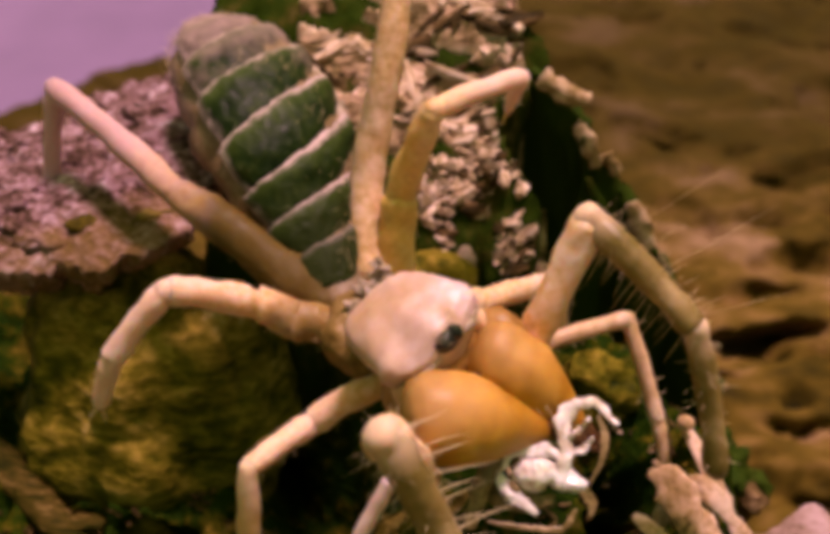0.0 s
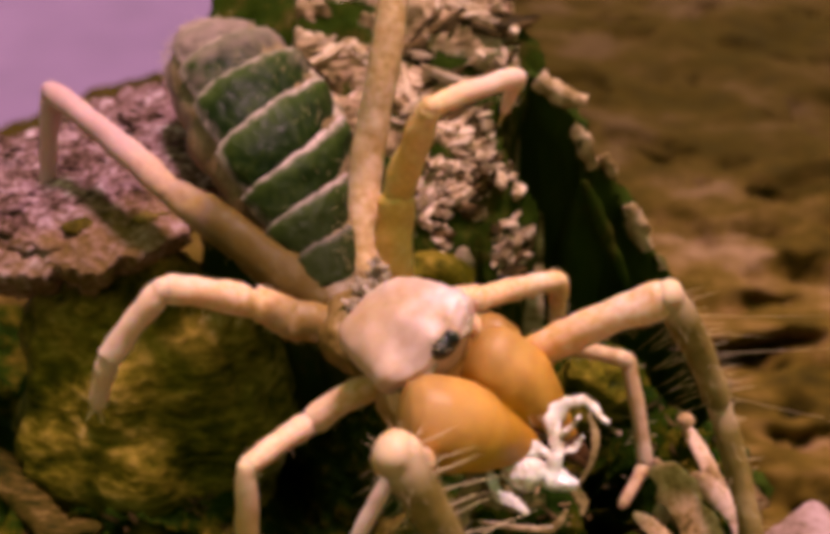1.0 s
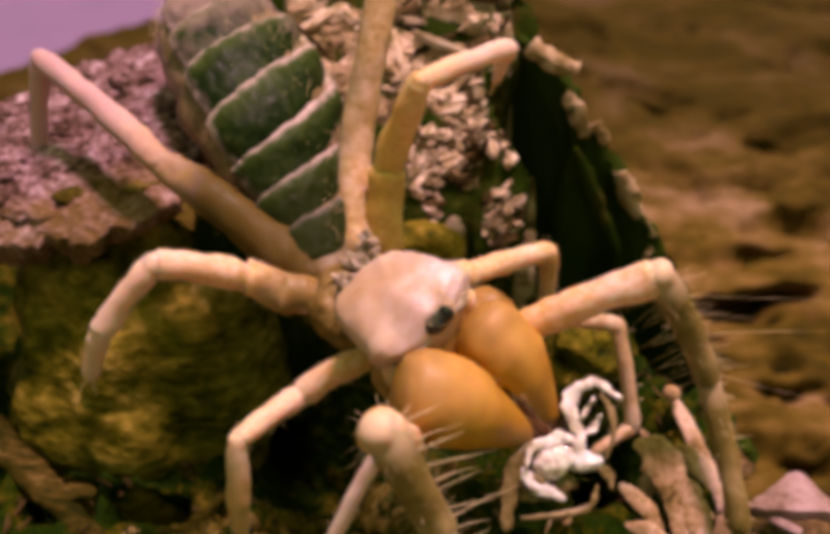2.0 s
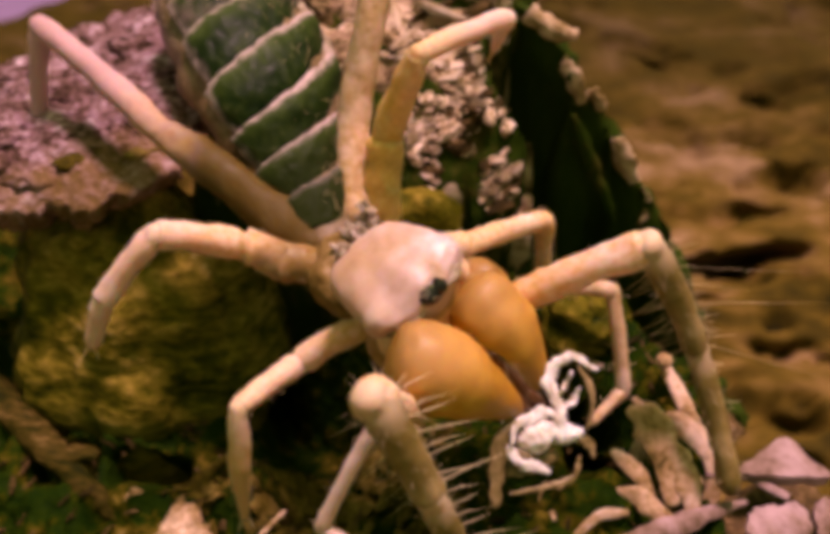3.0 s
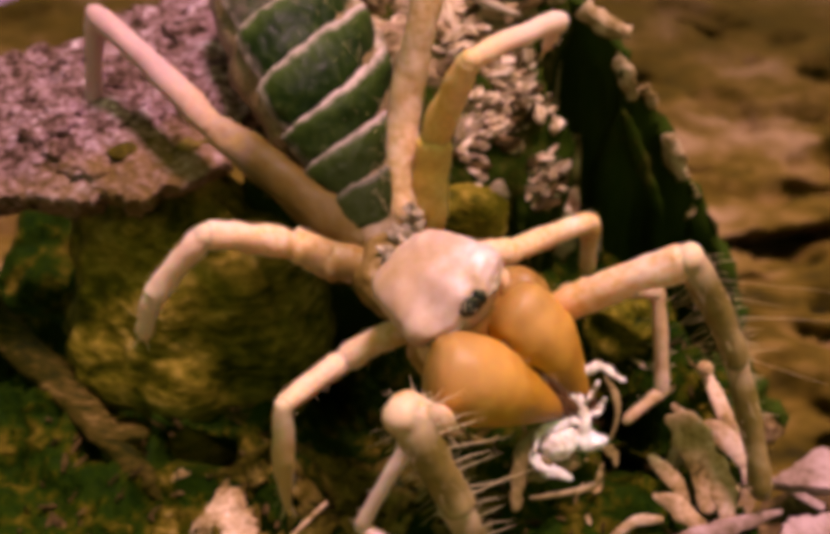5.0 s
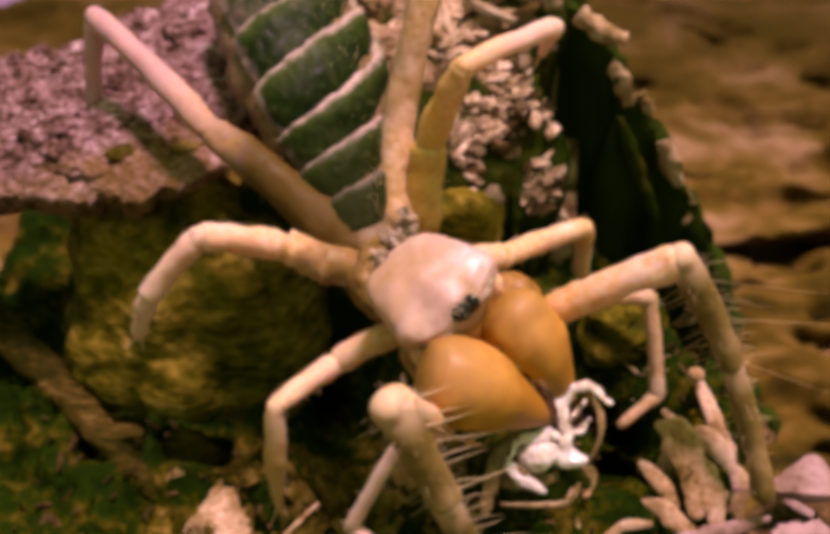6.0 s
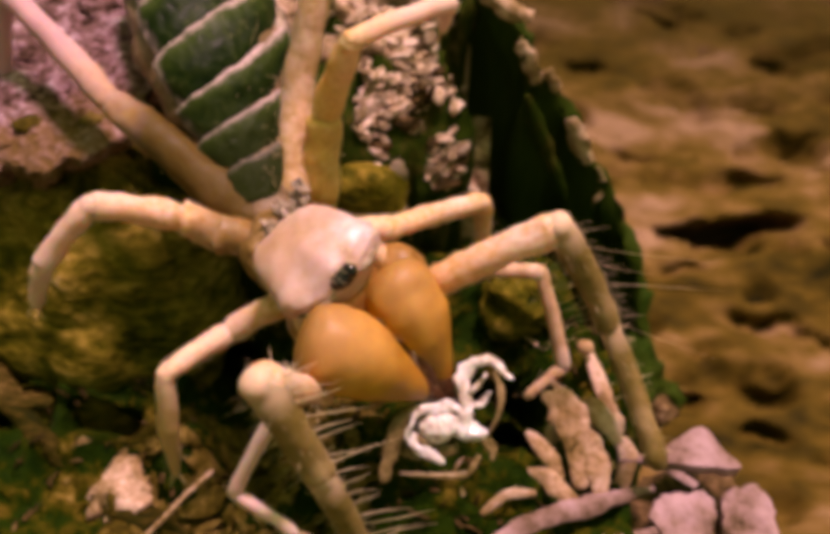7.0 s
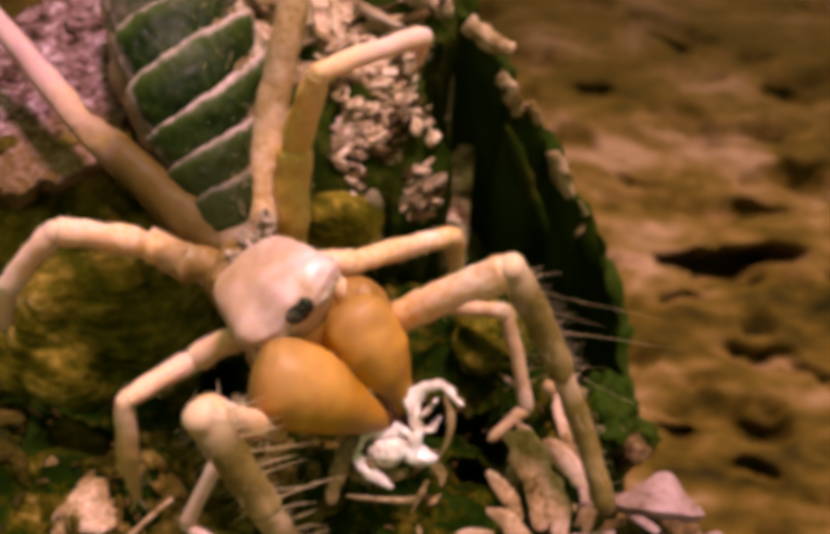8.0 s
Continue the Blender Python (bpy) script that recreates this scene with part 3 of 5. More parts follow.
def build_log():
    bm = sheet(-58, 40, -42, 30, 0.5, litter)
    for v in bm.verts:
        v.co.y += 0.6 * hollow(v.co.x, v.co.y)
    thing("leaf_litter", bm, M_DEBRIS, "dark green leaf litter with hollows under the spider", "litter", kind="stuff")

    bm = slab([(-60, 4), (-33, 4.6), (-25.4, 4.0), (-18.5, 5.6), (-16.5, 11), (-16, 20), (-19, 31), (-30, 27), (-36, 22), (-62, 16)],
              ledge_top, 5, 60, 340, 1.2, 0.40, 0.8, 4.0, 1.5)
    ledge = thing("bark_ledge", bm, M_LEDGE, "pink-grey rough bark ledge, broken off in front", "bark")

    rnd = random.Random(12)
    for k in range(46):
        x, y = rnd.uniform(-40, -18), rnd.uniform(5.0, 24)
        if y > 22 and x < -30:
            continue
        z = ledge_top(x, y) + 0.8 * fbm((x, y, 0), 4.0, 5, 1.5) - 0.1
        r = rnd.uniform(0.5, 1.5)
        part("bark_crust", blob(bmesh.new(), (x, y, z), (r * rnd.uniform(0.8, 1.7), r, 0.35 * r + 0.15), 0.6, 1.0, k, 18, 10), M_RIM if y < 8.5 and x > -27 else M_LEDGE, ledge)

    bm = slab([(-17, 7), (-10, 8), (-3, 8.2), (5, 8), (9.2, 11.0), (8.4, 14.5), (6.9, 18), (7.6, 20.6), (11.6, 22.4), (10.8, 25), (7, 28), (-4, 33), (-18, 33)],
              log_top, 22, 40, 200, 1.0, 0.06, 1.5, 3.6, 7.5)
    thing("rotten_log", bm, M_WOOD, "dark rotten log with a crumbling top under the spider", "log")

    # the outer bark, a thin standing strip with a pale broken rim
    path = [(9.5, 24.0, 8.6), (14.3, 20.3, 5.8), (15.2, 19.1, 3.2), (18.6, 19.2, -1.3), (20.6, 17.5, -5.0), (23.6, 16.3, -9.8), (26.5, 12.4, -14.9), (27.6, 9.0, -19.0), (29, 5.5, -22)]
    bm = bmesh.new()
    line = spline([Vector(p) for p in path], [1] * len(path), 7)
    rows = []
    for i, (p, _) in enumerate(line):
        d = (line[min(i + 1, len(line) - 1)][0] - line[max(i - 1, 0)][0])
        s = V(-d.y, d.x, 0).normalized()
        p = p + V(0, 0, 0.8 * fbm((i * 1.0, 0, 0), 2.3, 3, 4.4))
        ring = []
        for k in range(14):
            f = k / 13
            z = -34 * f * f
            q = p - s * (0.35 + 0.1 * k) + V(0, 0, z)
            q += s * (0.9 * fbm(q, 3.5, 4, 2.0) + 0.7 * fbm((q.x, q.y, q.z * 0.3), 0.9, 3, 6.0))
            ring.append(bm.verts.new(q))
        for k in range(14):
            f = 1 - k / 13
            q = p + s * (0.2 + 0.08 * (13 - k)) + V(0, 0, -34 * f * f)
            q += s * (0.6 * fbm(q, 4, 3, 5.0) + 0.6 * fbm((q.x, q.y, q.z * 0.3), 0.9, 3, 8.0))
            ring.append(bm.verts.new(q))
        rows.append(ring)
    for a, b in zip(rows, rows[1:]):
        for k in range(28):
            bm.faces.new((a[k], a[(k + 1) % 28], b[(k + 1) % 28], b[k]))
    bm.faces.new(rows[0])
    bm.faces.new(rows[-1])
    strip = thing("outer_bark", bm, M_SHADE_WOOD, "standing strip of outer bark, coloured shade-dark, with a pale broken rim", "bark")
    for pts, r in ((((13.9, 18.6, 4.9), (14.5, 18.1, 3.5), (15.6, 17.6, 1.2)), (0.6, 0.9, 0.5)),
                   (((16.3, 18.2, 2.2), (17.0, 18.0, 1.2), (17.4, 17.9, 0.2)), (0.6, 0.7, 0.3)),
                   (((18.9, 17.0, -2.0), (19.8, 16.3, -4.0), (20.9, 15.9, -6.2)), (0.5, 1.0, 0.6)),
                   (((10.6, 20.8, 8.4), (12.4, 19.9, 7.4), (14.8, 19.4, 7.0)), (0.8, 0.9, 0.5)),
                   (((21.8, 16.6, -7.2), (22.6, 16.2, -8.6)), (0.3, 0.35))):
        part("bark_chip", crumple(bmesh.new(), pts, r, (-0.5, -0.6, 0.5), 0.22, 1.2, pts[0][0], 0.4, 7), M_FLAKE, strip, "pale broken chip")
    part("bark_rib", tube(bmesh.new(), ((14.9, 16.8, 0.4), (16.1, 16.1, -2.4), (17.7, 14.9, -5.9), (19.0, 13.9, -8.7)), (0.4, 0.8, 0.7, 0.3), 16, 8, 0.5, (-0.4, -0.8, 0.4), 0.5, 1.6, 3.0), M_WOOD, strip, "olive rib of inner bark")
    rnd = random.Random(14)
    for k in range(14):
        p, _ = line[rnd.randrange(2, len(line) - 14)]
        q = p + V(rnd.gauss(0, 0.3) - 0.3, rnd.gauss(0, 0.3) - 0.3, rnd.uniform(-1.2, 0.4))
        part("bark_chip", crumple(bmesh.new(), [q, q + V(rnd.gauss(0.2, 0.3), -0.2, rnd.uniform(-0.9, -0.3)), q + V(rnd.gauss(0.4, 0.4), -0.3, rnd.uniform(-1.9, -1.0))], (0.15, rnd.uniform(0.15, 0.4), 0.1), (-0.5, -0.6, 0.5), 0.4, 0.6, k, 0.25, 5, 4), M_FLAKE if k % 4 == 0 else M_WOOD, strip)

    log = bpy.data.objects["rotten_log"]
    rnd = random.Random(4)
    shapes = [mesh_of("splinter", chip(rnd), M_CRUMB if k % 5 else M_ROOT, False) for k in range(26)]

    def back(x, y):   # the fibrous back of the log
        ridge = abs(fbm((x * 0.28 + 0.25 * y, y * 1.0, 0), 1.7, 4, 5.3))
        slit = ease(0.10, 0.32, fbm((x * 0.38 + 0.2 * y, y * 1.15, 0), 1.7, 3, 2.6))
        lip = 7.2 - 0.3 * max(0, min(y - 14.5, 4)) + 1.9 * max(0, min(y - 20.4, 1.8)) + 0.5 * fbm((0, y, 0), 1.2, 3, 1.0)
        out = ease(lip - 0.4, lip + 0.3, x) + ease(15.6, 14.4, y) + ease(-10, -12, x) + ease(30, 32, y)
        return log_top(x, y) + 1.5 * fbm((x, y, 0), 3.6, 5, 7.5) + 1.1 - 1.2 * ridge - 2.6 * slit - 14 * out

    part("fibrous_back", sheet(-12, 12, 14.2, 32, 0.2, back), M_FIBRE, log, "pale pink fibrous weathered wood with dark slits")
    spots = []
    while len(spots) < 60:   # up to its dark edge
        x, y = rnd.uniform(3.6, 8.0), rnd.uniform(12.2, 18.6)
        if x < 7.6 - 0.25 * max(0.0, y - 13):
            spots.append((x, y, rnd.choice((0.5, 0.7, 0.9)), log_top(x, y) + 1.5 * fbm((x, y, 0), 3.6, 5, 7.5) + rnd.uniform(0.1, 0.8), 24, 1.5))
    while len(spots) < 250:   # the crumbling brow over the dark face
        x, y = rnd.uniform(0.6, 9.4), rnd.uniform(8.4, 15.6)
        if x + 0.22 * (y - 11) > 8.6 + rnd.uniform(-0.4, 0.6):
            continue
        if fbm((x, y, 0), 1.9, 3, 3.3) < (0.02 if y > 10.6 else -0.22):
            spots.append((x, y, rnd.choice((0.35, 0.5, 0.7, 1.0)), log_top(x, y) + 1.5 * fbm((x, y, 0), 3.6, 5, 7.5) + rnd.uniform(0.1, 0.7), 30, 1.0))
    while len(spots) < 340:   # its pale back
        x, y = rnd.uniform(-9, 11.2), rnd.uniform(15.5, 30)
        if x < 6.4 + 1.9 * max(0.0, min(y - 20.2, 2.2)) and fbm((x * 0.5, y, 0), 1.7, 3, 2.6) < 0.08:
            spots.append((x, y, rnd.uniform(0.6, 1.3), back(x, y) + rnd.uniform(0.0, 0.4), 8, 1.9))
    for x, y, size, z, slant, long in spots:
        ob = new("splinter", rnd.choice(shapes))
        ob.parent = log
        up = V(rnd.gauss(0, 0.32), (-0.75 if y < 14 else -0.45) + rnd.gauss(0, 0.35), 0.75)
        lie = up.to_track_quat("Z", "Y").to_matrix().to_4x4() @ pose(0, 0, 0, 0, 0, slant + rnd.gauss(0, 28) + 180 * rnd.randrange(2))
        ob.matrix_basis = Matrix.Translation(V(x, y, z) * MM) @ lie @ Matrix.Diagonal((size * long * rnd.uniform(0.8, 1.5), size * rnd.uniform(0.5, 1.0), size, 1.0))
    # broken posts of wood hanging under the brow
    for k, (x, y, w, h) in enumerate(((4.3, 7.6, 0.75, 3.4), (6.0, 7.7, 0.5, 4.4), (2.6, 7.6, 0.4, 2.4), (5.2, 8.0, 0.35, 4.8))):
        z = log_top(x, 9.0)
        bm = tube(bmesh.new(), [(x - 0.2, y + 1.0, z + 0.9), (x, y, z - 0.3 * h), (x + 0.25, y - 0.2, z - 0.7 * h), (x + 0.3, y + 0.3, z - h)], (w * 0.9, w, w * 0.8, w * 0.4), 14, 6, 0.6, rough=0.5, size=0.9, seed=k)
        part("wood_post", bm, M_CRUMB if k % 2 == 0 else M_WOOD, log, "broken hanging post of wood")
    part("olive_block", blob(bmesh.new(), (1.6, 7.0, -3.5), (3.2, 2.2, 3.2), 0.15, 2.5, 3.0, 36, 24, 0.7), M_BOULDER, log, "smooth olive-brown block of wood")
    # dark crumbly earth where the strip stands in the ground
    thing("earth_clump", blob(bmesh.new(), (25.3, 1.5, -22.5), (4.0, 4.4, 7.0), 0.3, 2.4, 2.0, 60, 40), M_SHADE_WOOD, "dark crumbly earth clump against the bark strip", "earth")
    clump = bpy.data.objects["earth_clump"]
    for k in range(24):
        a, z = rnd.uniform(2.6, 6.0), rnd.uniform(-24, -16)
        q = (25.3 + 4.0 * math.cos(a), 1.5 + 4.2 * math.sin(a), z)
        r = rnd.uniform(0.5, 1.3)
        part("clod", blob(bmesh.new(), q, (r * 1.2, r, r), 0.6, 0.9, k, 18, 12), M_SHADE_WOOD if k % 3 else M_ROOT, clump)


TWIG = [(-8.5, -15.5, -11.5), (-10.2, -17.2, -12.2), (-11.9, -18.9, -13.3), (-14.9, -21.8, -14.8)]


def build_rocks():
    bm = blob(bmesh.new(), (-22.4, 9.2, -17.0), (11.8, 9.0, 14.6), 0.15, 6, 3.0, 130, 90, 0.92)
    for v in bm.verts:
        v.co.y -= 0.24 * max(0.0, -6 - v.co.z)
        v.co += v.co.normalized() * 0.35 * fbm(v.co, 1.6, 3, 4.0)
    thing("rock", bm, M_BOULDER, "olive-brown rounded weathered rock under the ledge", "rock")
    run = [(-46.7, 10.9, -12.8), (-42.8, 7.0, -13.8), (-39.3, 3.7, -15.1), (-34.2, -0.6, -16.6), (-30.0, -4.2, -17.4), (-26.0, -7.9, -18.4), (-21.5, -11.4, -19.1), (-16.7, -14.3, -19.3), (-12.6, -17.1, -20.1)]
    bm = tube(bmesh.new(), run, (1.5, 1.5, 1.5, 1.6, 1.4, 1.0, 1.1, 1.5, 1.6), 48, 18, 0.6, rough=0.22, size=3.4, seed=2)
    root = thing("root", bm, M_BRANCH, "weathered olive-brown root running down through the litter", "root")
    rnd = random.Random(23)
    for k in range(4):   # peeling bark along it
        p, _ = rnd.choice(spline([Vector(q) for q in run[1:]], [1] * 8, 4))
        r = rnd.uniform(0.5, 1.0)
        part("bark_patch", blob(bmesh.new(), p + V(rnd.gauss(0, 0.7), rnd.gauss(-0.4, 0.5), 0.45), (r * 1.6, r, 0.4 * r), 0.4, 1.3, k * 2.0, 32, 20), M_BRANCH, root, "peeling bark patch")
    thing("wood_chunk", crumple(bmesh.new(), [(-22.3, -9.02, -18.17), (-19.89, -11.36, -17.73), (-17.71, -13.32, -17.61), (-15.57, -15.44, -18.34)], (1.0, 2.1, 2.6, 1.6), (0.1, -0.5, 0.8), 0.45, 1.8, 4.0, 0.5, 25, 18), M_FLAKE, "pale peach broken piece of rotten wood in the litter", "wood")
    stones = [
        ([(24.0, -13.9), (26.4, -12.1), (28.9, -10.4), (30.2, -12.1), (31.4, -13.8), (27.7, -14.0)], -9.3, 1.1, "pale pink three-cornered stone plate"),
        ([(24.6, -16.4), (27, -15.6), (29.0, -15.8), (28.6, -19.5), (25, -19.5)], -10.6, 1.3, "pale pink broken stone plate"),
        ([(30.4, -15.2), (33.2, -13.4), (34.2, -16), (33.6, -21), (30.6, -20)], -11.6, 1.8, "pale pink broken stone plate"),
        # coloured dark to give the gaps between the plates their shade
        ([(25, -12.6), (30, -10), (32, -12), (32, -22), (26, -24), (20, -20)], -13.6, 2.5, "dark brown stone under the pale plates, coloured for their shaded gaps"),
    ]
    for k, (o, z, t, label) in enumerate(stones):
        thing("flat_stone", slab(o, lambda x, y, z=z: z - 0.08 * (x - 28), t, 16, 120, 0.12 if k == 0 else 0.4, 0.05, 0.15 if k == 0 else 0.4, 2.2, 3.0 + k), M_SLAB if k < 3 else M_ROOT, label, "stone", group="flat stones")
    for pts, r in ((((11.5, -24.0, -7.6), (15, -21.2, -7.4), (20, -18.2, -8.7), (24.7, -15.8, -10.0)), (0.7, 1.0, 0.9, 0.3)),
                   (((14, -25, -9), (19, -22, -9.6), (25, -19, -10.6)), (0.9, 1.1, 0.4)),
                   (((22.5, -13.6, -9.6), (25, -13.4, -9.9), (28, -15, -10.4)), (0.25, 0.5, 0.3))):
        thing("wood_sliver", tube(bmesh.new(), pts, [0.8 * w for w in r], 24, 14, 0.4, (0, -0.5, 1), 0.38, 2.0, pts[0][0]), M_SLAB, "long pale pink sliver of wood among the stones", "wood", group="wood slivers")
    thing("pebble", blob(bmesh.new(), (5.2, -24.5, -7.6), (2.6, 1.8, 1.8), 0.2, 2.0, 5.0, 36, 24), M_FLAKE, "dull pale pebble in the litter", "stone")
    thing("twig", tube(bmesh.new(), TWIG, (0.16, 0.2, 0.2, 0.12), 8, 6, rough=0.2, size=0.8), M_FLAKE, "thin straight tan twig over the litter", "twig")
    thing("bark_lump", blob(bmesh.new(), (15.0, 2.0, -10.5), (3.2, 2.6, 3.6), 0.3, 2.4, 8.0, 48, 32, 0.85), M_BOULDER, "rounded olive bark lump in the hollow", "bark")
    thing("seed_head", blob(tube(bmesh.new(), ((20.6, -5.6, -9.8), (20.0, -6.4, -7.0), (19.6, -7.1, -4.9)), (0.16, 0.14, 0.2), 10, 6), (19.5, -7.2, -4.4), (0.62, 0.6, 0.6), 0.15, 0.8, 2.0, 28, 18), M_SCRAP, "round pale dry seed head on a thin stalk", "plant")
    # pale dead scraps standing beside the prey
    scraps = [
        (((20.8, -4.6, -9.6), (20.2, -5.8, -7.0), (19.7, -6.8, -5.0)), (0.35, 0.5, 0.6)),
        (((16.6, -11.6, -5.0), (17.8, -12.0, -5.6), (18.8, -13.4, -7.0), (19.4, -15.9, -9.4)), (0.5, 1.5, 1.2, 0.6)),
        (((19.9, -6.9, -5.5), (20.8, -9.0, -6.4), (21.7, -11.2, -8.0)), (0.35, 0.55, 0.3)),
        (((15.4, -13.2, -7.6), (16.6, -14.4, -7.8), (17.8, -15.8, -9.0)), (0.3, 0.6, 0.3)),
        (((21.2, -12.6, -11), (21.9, -11.4, -8.2), (20.8, -10.2, -6.2)), (0.5, 0.8, 0.3)),
        (((12.2, -18.8, -9.8), (13.8, -17.8, -8.8), (15.8, -17.4, -9.0)), (0.2, 0.45, 0.25)),
        (((18.6, -9.0, -10.5), (18.2, -9.6, -7.6), (17.2, -9.4, -6.2)), (0.4, 0.5, 0.25)),
        (((18.2, -13.0, -8.2), (19.4, -13.6, -7.6), (20.6, -15.0, -8.6), (21.0, -17.0, -10.4)), (0.5, 1.1, 1.0, 0.5)),
        (((19.0, -11.0, -6.6), (20.4, -11.6, -6.4), (22.0, -13.0, -7.8)), (0.4, 0.9, 0.5)),
        (((15.6, -15.8, -8.8), (17.2, -16.6, -8.6), (19.2, -18.2, -9.6)), (0.4, 0.8, 0.4)),
        (((16.8, -13.4, -9.4), (17.6, -12.4, -6.6), (17.2, -11.6, -5.0)), (0.5, 0.7, 0.3)),
        (((22.6, -14.8, -11.5), (23.0, -13.4, -9.6), (22.2, -12.4, -8.4)), (0.6, 0.7, 0.3)),
    ]
    for k, (pts, r) in enumerate(scraps):
        thing("bark_scrap", tube(bmesh.new(), pts, [w * 1.0 for w in r], 28, 12, 0.24, (0.1, -0.75, 0.6), 0.36, 1.7, k * 3.0), M_SCRAP, "pale pink crumpled bark scrap standing in the litter", "bark", group="bark scraps")
    rnd = random.Random(17)
    bm = bmesh.new()
    for _ in range(150):
        x, y = rnd.uniform(-17, 4), rnd.uniform(-28, -4)
        n = rnd.uniform(1.0, 2.6)
        a = rnd.uniform(0, 6.28)
        pts = [V(x + math.cos(a) * e * n, y + math.sin(a) * e * n, 0) for e in (-1, 0, 1)]
        for p in pts:
            p.z = litter(p.x, p.y) + rnd.uniform(0.2, 0.9)
        crumple(bm, pts, (0.3, rnd.uniform(0.6, 1.4), 0.25), (0, 0, 1), 0.7, 1.2, x, 0.15, 5, 3)
    thing("leaf_fragments", bm, M_RIM, "brown dry leaf fragments scattered over the litter", "leaves", kind="stuff")
    rnd = random.Random(9)
    for label, material, count, low in (("small brown crumbs and splinters on the litter", M_ROOT, 520, -34), ("small pale splinters on the litter", M_FLAKE, 34, 6)):
        bm = bmesh.new()
        for _ in range(count):
            x, y = rnd.uniform(low, 26), rnd.uniform(-32, 0)
            z = litter(x, y)
            if z > -22:
                flake(bm, (x, y, z + 0.2), rnd.uniform(0.3, 2.0), rnd.uniform(0.15, 0.5), turn_of(rnd, 0.5), rnd.uniform(-0.3, 0.5), rnd)
        thing("litter_crumbs", bm, material, label, "litter", kind="stuff", smooth=False)


# ---------------------------------------------------------------- the camel spider
spider = tagged(new("camel_spider"), "pale amber camel spider with dark banded abdomen, feeding on the log", "camel spider")


def segment(a, b, ra, rb, sides=20):
    """One leg article from a to b: narrow at its root, a slight belly, a knobbed far end."""
    a, b = Vector(a), Vector(b)
    q = lambda f: a.lerp(b, f) + V(0, 0, 0.25 * ra * math.sin(math.pi * f))
    m = (ra + rb) / 2
    return tube(bmesh.new(), [q(0), q(0.07), q(0.2), q(0.45), q(0.7), q(0.88), q(0.96), q(1)],
                [ra * 0.92, ra * 0.90, ra * 0.97, m * 0.99, m * 0.95, rb * 1.08, rb * 1.07, rb * 0.88], sides, 4, rough=0.15, size=1.5, seed=ra)


def leg(name, joints, material, label="", hair=44, hair_len=0.65):
    """A still leg: the first article carries the others. joints: x, y, z, radius; a fifth item runs the article on through it."""
    names = ("femur", "tibia", "metatarsus", "tarsus", "claw")
    first, i, run = None, 0, [joints[0]]
    for a, b in zip(joints, joints[1:]):
        run.append(b)
        if len(b) > 4:
            continue
        if len(run) > 2:
            bm = tube(bmesh.new(), [q[:3] for q in run], [q[3] for q in run], 20, 10, rough=0.15, size=1.5, seed=a[3])
        else:
            bm = segment(a[:3], b[:3], a[3], b[3])
        if first is None:
            first = part(name, bm, material, spider, label)
        else:
            part(names[i], bm, material, first)
        if hair:
            part("setae", bristles(a[:3], b[:3], (a[3] + b[3]) / 2, hair, hair_len, None, 10 + i, r=0.016), M_HAIR, first, "fine pale bristles")
        i, run = i + 1, [b]
    end, ahead = Vector(joints[-1][:3]), (Vector(joints[-1][:3]) - Vector(joints[-2][:3])).normalized()
    for s in (-1, 1):
        side = ahead.cross(V(0.3, -0.6, 0.7)).normalized() * s
        r = joints[-1][3]
        part("claw", tube(bmesh.new(), [end + ahead * 0.5 * r, end + ahead * (r + 0.5) + side * 0.35, end + ahead * (r + 1.1) + side * 0.6 + V(0, -0.1, -0.2)], (0.16, 0.11, 0.03), 8, 4), M_FEEL, first, "thin tan claw")
    return first


def shell(grid, uvs, under):
    """A closed curved plate from a grid of places, the grid below it, and each place's u, v."""
    bm = bmesh.new()
    layer = bm.loops.layers.uv.new("plate")
    m, n = len(grid), len(grid[0])
    top = [[bm.verts.new(q) for q in row] for row in grid]
    low = [[bm.verts.new(q) for q in row] for row in under]
    place = {}
    for tops in (top, low):
        for r in range(m):
            for k in range(n):
                place[tops[r][k]] = uvs[r][k]
    faces = []
    for g in (top, low):
        for a, b in zip(g, g[1:]):
            for k in range(n - 1):
                faces.append(bm.faces.new((a[k], a[k + 1], b[k + 1], b[k])))
    for r in (0, m - 1):
        for k in range(n - 1):
            faces.append(bm.faces.new((top[r][k], low[r][k], low[r][k + 1], top[r][k + 1])))
    for k in (0, n - 1):
        for r in range(m - 1):
            faces.append(bm.faces.new((top[r][k], top[r + 1][k], low[r + 1][k], low[r][k])))
    for f in faces:
        for loop in f.loops:
            loop[layer].uv = place[loop.vert]
    return bm


